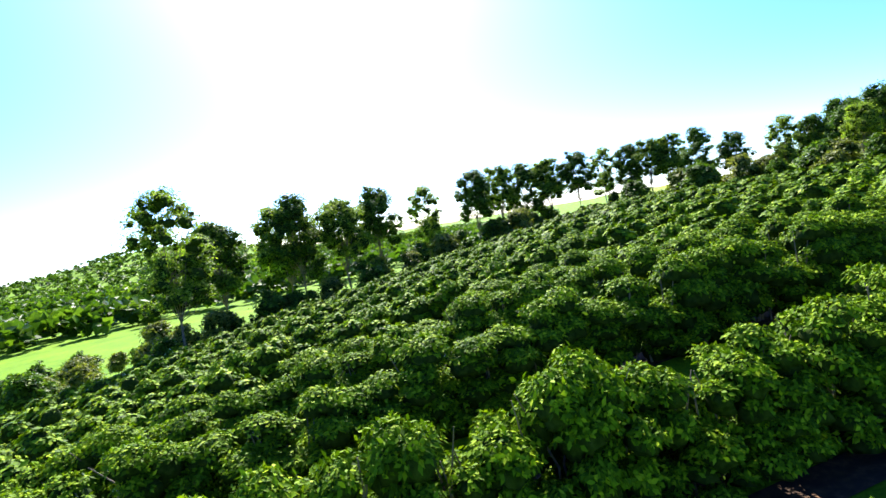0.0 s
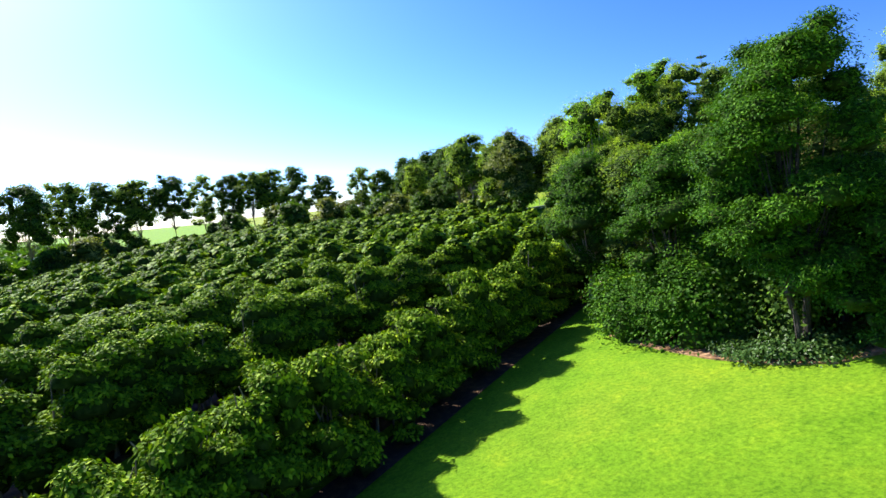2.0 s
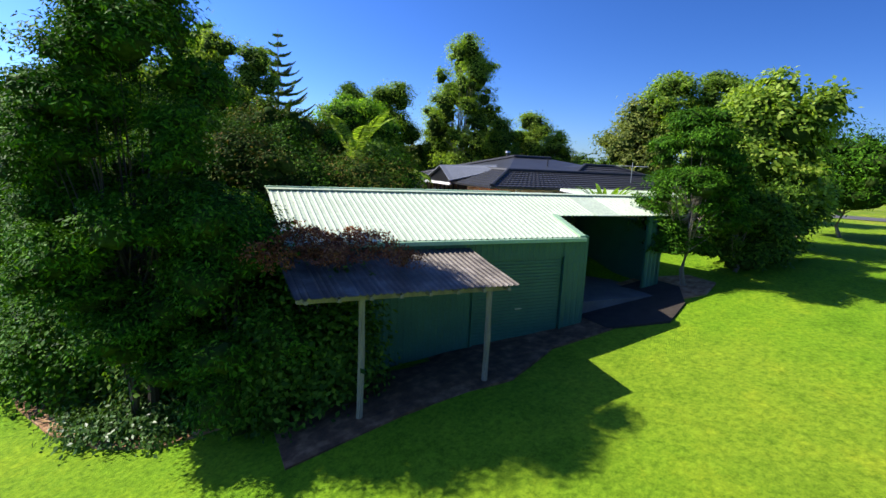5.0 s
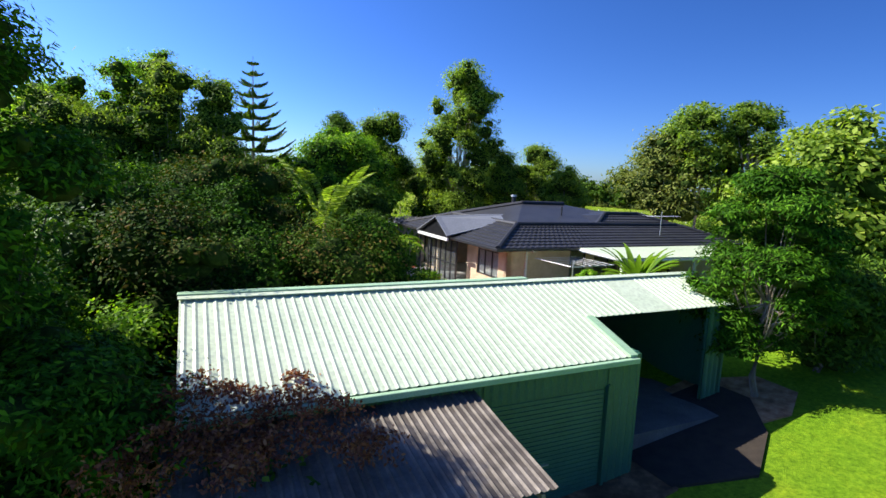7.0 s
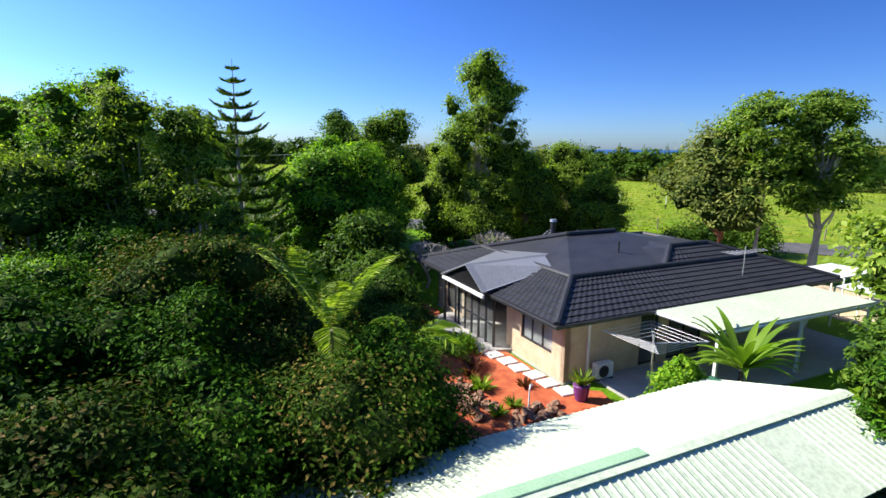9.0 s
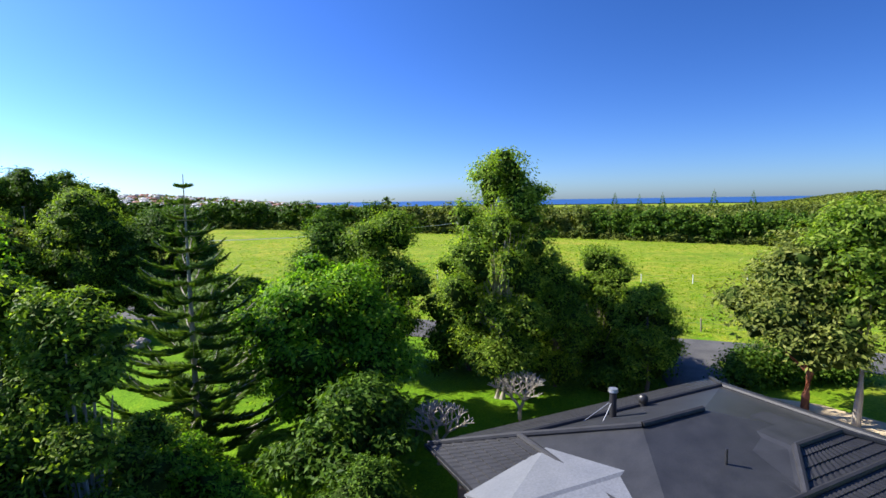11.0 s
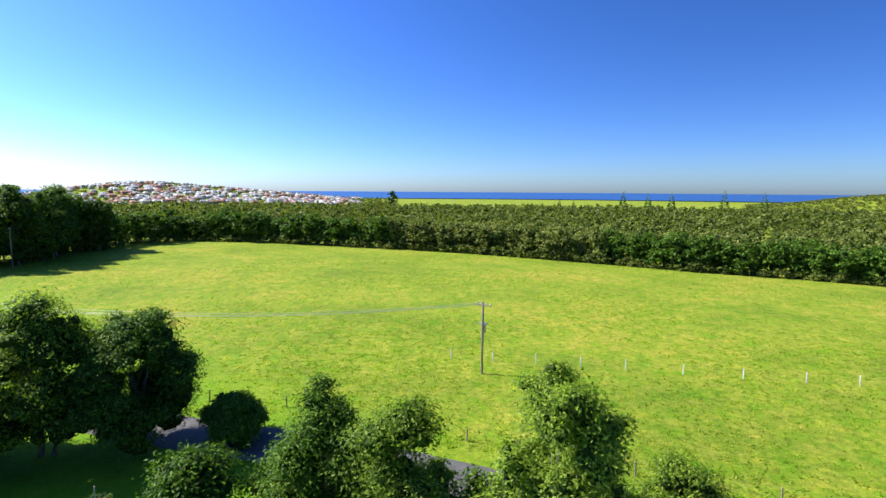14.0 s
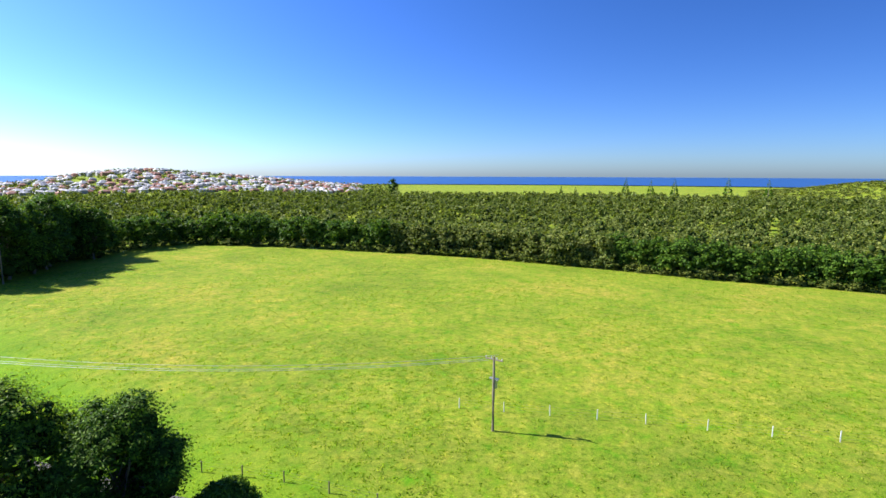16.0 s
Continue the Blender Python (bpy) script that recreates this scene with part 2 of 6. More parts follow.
def arrays_mesh(name, V, Fc, mat, smooth=False, core=None):
    """A mesh from a vertex array and an array of triangles or quads; core: dark body for inner shade, with its own
    material.
    """
    me = bpy.data.meshes.new(name)
    inner = 0
    if core is not None:
        Fc, V, inner = np.concatenate([Fc, core[1] + len(V)]), np.concatenate([V, core[0]]), len(core[1])
    nf, k = Fc.shape
    me.vertices.add(len(V))
    me.vertices.foreach_set("co", np.ascontiguousarray(V, np.float32).ravel())
    me.loops.add(nf * k)
    me.loops.foreach_set("vertex_index", np.ascontiguousarray(Fc, np.int32).ravel())
    me.polygons.add(nf)
    me.polygons.foreach_set("loop_start", np.arange(0, nf * k, k, dtype=np.int32))
    if smooth:
        me.polygons.foreach_set("use_smooth", np.ones(nf, bool))
    me.materials.append(mat)
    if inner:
        me.materials.append(TWIG_SHADE)
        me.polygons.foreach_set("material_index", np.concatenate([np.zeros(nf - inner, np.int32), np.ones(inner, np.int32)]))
    me.update(calc_edges=True)
    return me


def part(name, bm, mat, parent=None, label="", loc=None):
    me = bpy.data.meshes.new(name)
    bm.normal_update()
    bm.to_mesh(me)
    bm.free()
    me.materials.append(mat)
    ob = new(name, me)
    if parent is not None:
        ob.parent = parent
    if loc is not None:
        ob.location = loc
    if label:
        tagged(ob, label)
    return ob


def data_part(name, me, parent=None, label=""):
    ob = new(name, me)
    if parent is not None:
        ob.parent = parent
    if label:
        tagged(ob, label)
    return ob


def box(bm, x0, x1, y0, y1, z0, z1, bevel=0.0):
    r = bmesh.ops.create_cube(bm, size=1)
    for v in r["verts"]:
        v.co = Vector(((x0 + x1) / 2 + v.co.x * (x1 - x0), (y0 + y1) / 2 + v.co.y * (y1 - y0), (z0 + z1) / 2 + v.co.z * (z1 - z0)))
    if bevel:
        edges = list({e for v in r["verts"] for e in v.link_edges})
        bmesh.ops.bevel(bm, geom=edges, offset=bevel, segments=1, affect="EDGES")
    return r["verts"]


def boxed(x0, x1, y0, y1, z0, z1, bevel=0.0):
    bm = bmesh.new()
    box(bm, x0, x1, y0, y1, z0, z1, bevel)
    return bm


def tube(bm, pts, radii, sides=8):
    """A tapered tube through points."""
    rings = []
    pts = [Vector(p) for p in pts]
    for i, p in enumerate(pts):
        d = (pts[min(i + 1, len(pts) - 1)] - pts[max(i - 1, 0)]).normalized()
        q = d.to_track_quat("Z", "Y")
        rings.append([bm.verts.new(p + q @ Vector((math.cos(a) * radii[i], math.sin(a) * radii[i], 0))) for a in [2 * math.pi * k / sides for k in range(sides)]])
    for a, b in zip(rings, rings[1:]):
        for k in range(sides):
            bm.faces.new((a[k], a[(k + 1) % sides], b[(k + 1) % sides], b[k]))
    bm.faces.new(rings[0][::-1])
    bm.faces.new(rings[-1])


def slab(bm, pts, thick):
    """A sheet of the given outline (counter-clockwise from above), thickened downwards."""
    top = [bm.verts.new(p) for p in pts]
    low = [bm.verts.new(Vector(p) - Vector((0, 0, thick))) for p in pts]
    bm.faces.new(top)
    bm.faces.new(low[::-1])
    n = len(pts)
    for i in range(n):
        bm.faces.new((top[i], low[i], low[(i + 1) % n], top[(i + 1) % n]))


def grid_patch(name, xs, ys, mat, lift=0.0, zfun=None):
    X, Y = np.meshgrid(xs, ys)
    Z = (zfun(X, Y) if zfun else rise(X, Y)) + lift
    V = np.stack([X, Y, Z], -1).reshape(-1, 3)
    nx, ny = len(xs), len(ys)
    i = np.arange((ny - 1) * (nx - 1))
    a = (i // (nx - 1)) * nx + i % (nx - 1)
    return arrays_mesh(name, V, np.stack([a, a + 1, a + nx + 1, a + nx], -1), mat, True)


def drape(name, outline, mat, lift, step=0.6):
    """A flat bed or path of the given outline, laid on the land with a small thickness."""
    bm = bmesh.new()
    n = len(outline)
    c = Vector((sum(p[0] for p in outline) / n, sum(p[1] for p in outline) / n))
    rings = 7
    ring = []
    for j in range(rings + 1):
        f = j / rings
        ring.append([bm.verts.new((c.x + (p[0] - c.x) * f, c.y + (p[1] - c.y) * f, rz(c.x + (p[0] - c.x) * f, c.y + (p[1] - c.y) * f) + lift)) for p in outline] if j else None)
    mid = bm.verts.new((c.x, c.y, rz(c.x, c.y) + lift))
    for k in range(n):
        bm.faces.new((mid, ring[1][k], ring[1][(k + 1) % n]))
    for j in range(1, rings):
        for k in range(n):
            bm.faces.new((ring[j][k], ring[j + 1][k], ring[j + 1][(k + 1) % n], ring[j][(k + 1) % n]))
    low = [bm.verts.new(v.co - Vector((0, 0, lift + 0.08))) for v in ring[rings]]
    for k in range(n):
        bm.faces.new((ring[rings][k], low[k], low[(k + 1) % n], ring[rings][(k + 1) % n]))
    return part(name, bm, mat)


def ribbon(name, pts, width, mat, lift):
    """A road laid along a line of points."""
    bm = bmesh.new()
    rows = []
    P = []
    for a, b in zip(pts, pts[1:]):
        n = max(2, int(math.dist(a, b) / 2.5))
        P += [(a[0] + (b[0] - a[0]) * i / n, a[1] + (b[1] - a[1]) * i / n) for i in range(n)]
    P.append(pts[-1])
    for i, p in enumerate(P):
        q, r = P[min(i + 1, len(P) - 1)], P[max(i - 1, 0)]
        d = Vector((q[0] - r[0], q[1] - r[1])).normalized()
        row = []
        for k in (-1, -0.5, 0, 0.5, 1):
            x, y = p[0] - d.y * width / 2 * k, p[1] + d.x * width / 2 * k
            row.append(bm.verts.new((x, y, rz(x, y) + lift)))
        rows.append(row)
    for a, b in zip(rows, rows[1:]):
        for k in range(4):
            bm.faces.new((a[k + 1], a[k], b[k], b[k + 1]))
    return part(name, bm, mat)


# ground: one sheet with cells that grow away from the house
def spread(lo, hi, near_lo, near_hi, fine, grow):
    out = list(np.arange(near_lo, near_hi, fine))
    st, v = fine, near_hi
    while v < hi:
        out.append(v)
        st *= grow
        v += st
    out.append(hi)
    st, v = fine, near_lo
    while v > lo:
        st *= grow
        v -= st
        out.insert(0, max(v, lo))
    return np.array(sorted(set(out)))


def grass_mat():
    m, N, L, p = tree_of("grass")
    n1 = noise_node(N, L, 0.055, 5.0)
    r1 = ramp(N, L, n1.outputs[0], [(0.30, (0.10, 0.215, 0.008)), (0.5, (0.14, 0.275, 0.010)), (0.70, (0.19, 0.29, 0.016))])
    n2 = noise_node(N, L, 0.55, 9.0, 0.78)
    r2 = ramp(N, L, n2.outputs[0], [(0.34, (0.66, 0.76, 0.62)), (0.48, (0.98, 1.0, 1.0)), (0.56, (1.06, 1.02, 1.0)), (0.66, (1.42, 1.18, 1.15))])
    n3 = noise_node(N, L, 7.0, 9.0, 0.85)
    r3 = ramp(N, L, n3.outputs[0], [(0.38, (0.50, 0.58, 0.46)), (0.62, (1.45, 1.36, 1.24))])
    c = mix_col(N, L, 1.0, r1.outputs[0], r2.outputs[0], "MULTIPLY")
    c = mix_col(N, L, 1.0, c, r3.outputs[0], "MULTIPLY")
    # the paddock is drier than the mown lawn
    tc = N.new("ShaderNodeTexCoord")
    sp = N.new("ShaderNodeSeparateXYZ")
    L.new(tc.outputs["Object"], sp.inputs[0])
    mr = N.new("ShaderNodeMapRange")
    mr.inputs[1].default_value, mr.inputs[2].default_value = 62, 72
    L.new(sp.outputs[0], mr.inputs[0])
    n4 = noise_node(N, L, 0.38, 12.0, 0.80)
    r4 = ramp(N, L, n4.outputs[0], [(0.34, (0.74, 0.98, 0.6)), (0.46, (1.42, 1.02, 2.0)), (0.55, (1.82, 1.08, 3.2)), (0.66, (2.35, 1.22, 5.0))])
    n5 = noise_node(N, L, 1.5, 9.0, 0.78)
    r5 = ramp(N, L, n5.outputs[0], [(0.38, (0.55, 0.62, 0.5)), (0.47, (0.92, 0.95, 0.9)), (0.54, (1.0, 1.0, 1.0)), (0.64, (1.35, 1.3, 1.4))])
    dry = mix_col(N, L, 1.0, c, r4.outputs[0], "MULTIPLY")
    dry = mix_col(N, L, 1.0, dry, r5.outputs[0], "MULTIPLY")
    c = mix_col(N, L, mr.outputs[0], c, dry)
    L.new(c, p.inputs["Base Color"])
    p.inputs["Roughness"].default_value = 0.9
    p.inputs["Specular IOR Level"].default_value = 0.1
    b = N.new("ShaderNodeBump")
    b.inputs["Strength"].default_value, b.inputs["Distance"].default_value = 0.8, 0.08
    L.new(n3.outputs[0], b.inputs["Height"])
    L.new(b.outputs[0], p.inputs["Normal"])
    return m


GRASS = grass_mat()
gx = spread(-4600, 4700, -60, 130, 1.6, 1.13)
gy = spread(-4600, 4700, -30, 130, 1.6, 1.13)
tagged(new("ground", grid_patch("ground", gx, gy, GRASS)), "mown green lawn and rough paddock grass", "ground", kind="structure")


# ---- plants ----
RNG = np.random.default_rng(7)


def unit(v):
    return v / np.maximum(np.linalg.norm(v, axis=-1, keepdims=True), 1e-6)


def leaf_arrays(C, D, size, rng, wide=0.42, fold=0.25, face=None, loose=0.28):
    """Folded pointed leaves at C, pointing along D: four vertices and two triangles each."""
    n = len(C)
    side = unit(np.cross(D, unit(rng.normal(size=(n, 3))) if face is None else face + rng.normal(size=(n, 3)) * loose))
    up = np.cross(side, D)
    s = size[:, None] if np.ndim(size) else size
    mid = C + D * s * 0.45
    V = np.stack([C, mid + side * s * wide / 2 + up * s * fold * 0.2, C + D * s, mid - side * s * wide / 2 + up * s * fold * 0.2], 1).reshape(-1, 3)
    b = np.arange(n) * 4
    Fc = np.concatenate([np.stack([b, b + 1, b + 2], -1), np.stack([b, b + 2, b + 3], -1)])
    return V, Fc


def crown_points(blobs, n, rng, shell=0.72, droop=0.1, bottom=-0.75, tilt=0.35, sprig=12, ragged=0.42, loose=0.27, up=0.0):
    """Points and leaf directions over a set of lobes (cx, cy, cz, rx, ry, rz): leaves sit in sprigs, some of which reach out of
    their lobe; sprigs buried in other lobes are dropped."""
    B = np.array(blobs, float)
    area = B[:, 3] * B[:, 5] + B[:, 4] * B[:, 5]
    pick = rng.choice(len(B), size=int(n / sprig * 1.7) + 8, p=area / area.sum())
    d = unit(rng.normal(size=(len(pick), 3)))
    # few leaves below a lobe, so its dark shade core stays in view
    d[:, 2] = np.where(d[:, 2] < bottom, np.abs(d[:, 2]), d[:, 2])
    d = unit(d + np.array([0, 0, up]))
    r = shell + (1.0 - shell) * rng.random(len(pick)) ** 0.6 + ragged * rng.random(len(pick)) ** 2.2
    S = B[pick, :3] + d * B[pick, 3:] * r[:, None]
    inside = np.zeros(len(S), bool)
    for k in range(len(B)):
        q = (S - B[k, :3]) / B[k, 3:]
        inside |= ((q ** 2).sum(1) < 0.5) & (pick != k)
    S, d, pick = S[~inside], d[~inside], pick[~inside]
    m = max(1, n // sprig)
    S, d, pick = S[:m], d[:m], pick[:m]
    off = rng.normal(size=(len(S), sprig, 3)) * loose
    off[:, :, 2] *= 0.6
    P = (S[:, None, :] + off * B[pick, None, 3:]).reshape(-1, 3)
    d = unit(np.repeat(d, sprig, 0) + off.reshape(-1, 3) * 2.0)
    face = unit(d + np.array([0, 0, 0.55]))
    D = unit(np.cross(face, unit(rng.normal(size=d.shape))) + d * tilt + np.array([0, 0, -droop]))
    return P, D, face


def shade_cores(blobs, rng, size=0.62, nu=8, nv=5):
    """Dark mass added in each lobe to give its inner shade: a lumpy body well inside the leaf shell."""
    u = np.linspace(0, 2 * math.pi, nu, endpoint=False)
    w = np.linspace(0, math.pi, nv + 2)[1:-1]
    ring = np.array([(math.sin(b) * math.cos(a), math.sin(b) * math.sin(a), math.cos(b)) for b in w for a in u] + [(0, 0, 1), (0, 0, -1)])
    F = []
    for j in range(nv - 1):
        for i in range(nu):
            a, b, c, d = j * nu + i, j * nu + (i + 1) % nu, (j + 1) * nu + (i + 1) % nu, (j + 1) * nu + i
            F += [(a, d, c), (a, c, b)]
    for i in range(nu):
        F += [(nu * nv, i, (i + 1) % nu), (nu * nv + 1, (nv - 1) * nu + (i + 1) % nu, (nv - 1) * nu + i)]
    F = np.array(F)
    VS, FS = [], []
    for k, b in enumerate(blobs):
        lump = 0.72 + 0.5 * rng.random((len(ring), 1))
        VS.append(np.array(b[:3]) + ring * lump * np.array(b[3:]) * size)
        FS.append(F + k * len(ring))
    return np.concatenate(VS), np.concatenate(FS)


def lobes(h, w, rng, count, base=0.35, flat=0.75, full=1.0, sub=2):
    """Lobes of an uneven crown between base*h and h, about w wide."""
    out = []
    for i in range(count):
        f = (i + 0.5) / count
        z = h * (base + (1 - base) * (0.12 + 0.80 * f))
        reach = w * 0.5 * math.sin(math.pi * (0.22 + 0.70 * f)) ** full * 0.72
        a = rng.random() * 6.283
        rr = reach * (0.42 + 0.66 * rng.random() ** 0.7)
        r = w * (0.16 + 0.12 * rng.random()) * min(1.0, (16 / count) ** 0.45)
        c = np.array([math.cos(a) * rr, math.sin(a) * rr, z])
        out.append((*c, r * (0.8 + 0.35 * rng.random()), r * (0.8 + 0.35 * rng.random()), r * flat * (0.8 + 0.4 * rng.random())))
        for _ in range(sub):
            q = unit(rng.normal(size=3) + np.array([0, 0, 0.5]))
            p = c + q * np.array([r, r, r * flat]) * (0.75 + 0.35 * rng.random())
            k = r * (0.36 + 0.26 * rng.random())
            out.append((*p, k * (0.8 + 0.5 * rng.random()), k * (0.8 + 0.5 * rng.random()), k * (0.6 + 0.4 * rng.random())))
    return out


def tree(name, at, h, w, mat, bark, label, category="tree", n=9000, leaf=0.3, count=14, base=0.35, seed=1, group="", trunk_r=None, flat=0.75, shell=0.6, stems=1, lean=0.0, blobs=None, wide=0.42, droop=0.15, sink=0.1, bottom=-0.3, full=1.0, core=0.7):
    rng = np.random.default_rng(seed)
    B = blobs or lobes(h, w, rng, count, base, flat, full)
    ob = tagged(new(name), label, category, group)
    ob.location = (at[0], at[1], rz(*at) - sink if len(at) == 2 else at[2])
    bm = bmesh.new()
    tr = trunk_r or h * 0.018
    for k in range(stems):
        a = rng.random() * 6.28
        ox, oy = (0, 0) if stems == 1 else (math.cos(a) * tr * 2, math.sin(a) * tr * 2)
        top = h * (base + 0.35 * (1 - base))
        pts = [(ox, oy, 0)] + [(ox + rng.normal() * w * 0.02 + lean * f, oy + rng.normal() * w * 0.02, top * f) for f in (0.25, 0.5, 0.75, 1.0)]
        tube(bm, pts, [tr * 1.25, tr, tr * 0.85, tr * 0.7, tr * 0.5], 8)
        for b in B[k::stems * 3]:
            s = Vector(pts[2 + int(rng.integers(0, 3))])
            e = Vector(b[:3])
            m = s.lerp(e, 0.5) + Vector((0, 0, -0.04 * h))
            tube(bm, [s, m, s.lerp(e, 0.85)], [tr * 0.40, tr * 0.24, tr * 0.08], 5)
    part("trunk", bm, bark, ob)
    P, D, face = crown_points(B, n, rng, shell, droop, bottom)
    V, Fc = leaf_arrays(P, D, leaf * (0.7 + 0.6 * rng.random(len(P))), rng, wide, face=face)
    data_part("crown", arrays_mesh("crown", V, Fc, mat, core=shade_cores(B, rng, core)), ob)
    return ob


# ---- coffee plantation ----
def coffee_mesh(n, leaf, seed, h=3.4, ln=1.9, wd=1.35, count=13, tilt=0.35, fat=1.0):
    rng = np.random.default_rng(seed)
    B = []
    big = (16 / count) ** 0.5
    for i in range(count):
        f = (i + 0.5) / count
        k = 1.0 if f < 0.68 else 0.6
        B.append((rng.uniform(-0.5, 0.5) * ln * k, rng.uniform(-0.5, 0.5) * wd * k, h * (0.07 + 0.77 * f), big * ln * (0.24 + 0.10 * rng.random()), fat * big * wd * (0.36 + 0.16 * rng.random()), big * h * (0.095 + 0.04 * rng.random())))
    # leaves gathered on lobe tops; the dark cores give the shaded sides
    P, D, face = crown_points(B, n, rng, 0.7, 0.2 if tilt > 0.2 else 0.05, -0.05, tilt=tilt, ragged=0.2, loose=0.18, up=0.45)
    V, Fc = leaf_arrays(P, D, leaf * (0.7 + 0.6 * rng.random(len(P))), rng, 0.5 if tilt > 0.2 else 0.7, face=face, loose=0.2 if tilt > 0.2 else 0.08)
    return V, Fc, shade_cores(B, rng, 0.86, 7, 4)


def coffee_stems(seed, h=3.4):
    rng = np.random.default_rng(seed)
    bm = bmesh.new()
    for k in range(5):
        x, y = rng.normal() * 0.6, rng.normal() * 0.12
        tube(bm, [(x, y, 0), (x + rng.normal() * 0.15, y + rng.normal() * 0.15, h * 0.45), (x + rng.normal() * 0.4, y + rng.normal() * 0.3, h * 0.85)], [0.05, 0.035, 0.015], 6)
    return bm


ROW_ANGLE = math.degrees(math.atan2(ROW_DIR[1], ROW_DIR[0]))


def row_spots():
    """Bush places row by row: along the row, into the plantation, height factor."""
    rng = np.random.default_rng(3)
    out = []
    for r in range(48):
        s = 0.3 + r * 4.45 - (1.2 if r == 0 else 0)
        for t in np.arange(-150, 130, 1.75 if r < 3 else 2.5):
            if r == 0 and t > 28.5:
                continue
            p = FIRST_ROW + ROW_DIR * (t + rng.normal() * 0.2) + ROW_NRM * (s + rng.normal() * 0.12)
            if p[0] > 38.5 + 0.17 * max(0, p[1] - 40) or (p - FIRST_ROW) @ ROW_DIR > 31.5 + 1.2 * s:
                continue
            if p[1] > min(64 + 1.64 * (p[0] + 74), 172) or p[0] < -82 + 2 * math.sin(r):
                continue
            out.append((r, p[0], p[1], (1.40 if r == 0 else 1.08 if r < 3 else 0.92) * (0.86 + 0.28 * rng.random() if r < 3 else 0.76 + 0.44 * rng.random()), rng.random()))
    return out


SPOTS = row_spots()
near, mid, rest = [], [], []
for sp_ in SPOTS:
    dd = math.hypot(sp_[1] - 6, sp_[2] - 2)
    (near if dd < 34 else mid if dd < 62 else rest).append(sp_)
NEAR_MESH = []
for k in range(8):
    V_, F_, C_ = coffee_mesh(7000, 0.17, 20 + k, wd=1.4) if k < 4 else coffee_mesh(10000, 0.17, 20 + k, wd=2.6, count=24, fat=0.7)
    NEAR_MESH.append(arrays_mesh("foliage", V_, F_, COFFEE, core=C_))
coffee_kinds = []
for k in range(8):
    ob = tagged(new("coffee_bush"), "tall glossy-leaved coffee bush in a dense planted row", "bush", "coffee bushes in rows")
    part("stem", coffee_stems(50 + k), BARK, ob)
    data_part("foliage", NEAR_MESH[k], ob)
    coffee_kinds.append(ob)
used = set()
NEAR_SET = sorted(near, key=lambda q: q[0])[:300]
for i, (r, x, y, f, q) in enumerate(NEAR_SET):
    src = coffee_kinds[i % 4 + (4 if r == 0 else 0)]
    m = pose(x, y, rz(x, y) - 0.05, 0, 0, ROW_ANGLE + (180 if q > 0.5 else 0) + 8 * (q - 0.5))
    ob = copy_thing(src, m) if src in used else src
    used.add(src)
    ob.matrix_basis = m @ Matrix.Diagonal((1.1, 1, f, 1))


def scatter_mesh(name, protos, places, mat):
    """Many small plants joined into one mesh: protos are (V, F) pairs, places (x, y, z, turn, scale, lift)."""
    VS, FS, off = [], [], 0
    CV, CF, coff = [], [], 0
    for i, (x, y, z, turn, sc, szz) in enumerate(places):
        V, Fc, core = protos[i % len(protos)]
        c, s = math.cos(turn), math.sin(turn)
        R = np.array([[c, s, 0], [-s, c, 0], [0, 0, 1]])
        at = np.array([x, y, z])
        VS.append((V * np.array([sc, sc, szz])) @ R + at)
        FS.append(Fc + off)
        off += len(V)
        CV.append((core[0] * np.array([sc, sc, szz])) @ R + at)
        CF.append(core[1] + coff)
        coff += len(core[0])
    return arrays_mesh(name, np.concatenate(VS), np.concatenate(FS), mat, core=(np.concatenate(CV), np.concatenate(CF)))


ra = math.radians(ROW_ANGLE)
midp = [coffee_mesh(800, 0.36, 70 + k, h=3.6, wd=1.1, count=8, tilt=0.12) for k in range(4)]
farp = [coffee_mesh(250, 0.60, 80 + k, h=3.6, ln=1.9, wd=1.15, count=5, tilt=0.08) for k in range(4)]
LEFT_OVER = sorted(near, key=lambda q: q[0])[300:]
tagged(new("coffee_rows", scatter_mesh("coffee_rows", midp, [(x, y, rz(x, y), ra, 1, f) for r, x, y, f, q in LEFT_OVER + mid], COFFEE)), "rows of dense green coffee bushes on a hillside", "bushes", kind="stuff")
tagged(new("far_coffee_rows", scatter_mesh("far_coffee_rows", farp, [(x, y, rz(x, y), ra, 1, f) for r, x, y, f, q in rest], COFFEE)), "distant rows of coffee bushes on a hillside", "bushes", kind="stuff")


# ---- shed and carport ----
UX, UY = Vector((0.867, -0.498, 0)), Vector((0.498, 0.867, 0))
SITE = Matrix(((0.867, 0.498, 0, 32.5), (-0.498, 0.867, 0, 4.37), (0, 0, 1, 0), (0, 0, 0, 1)))


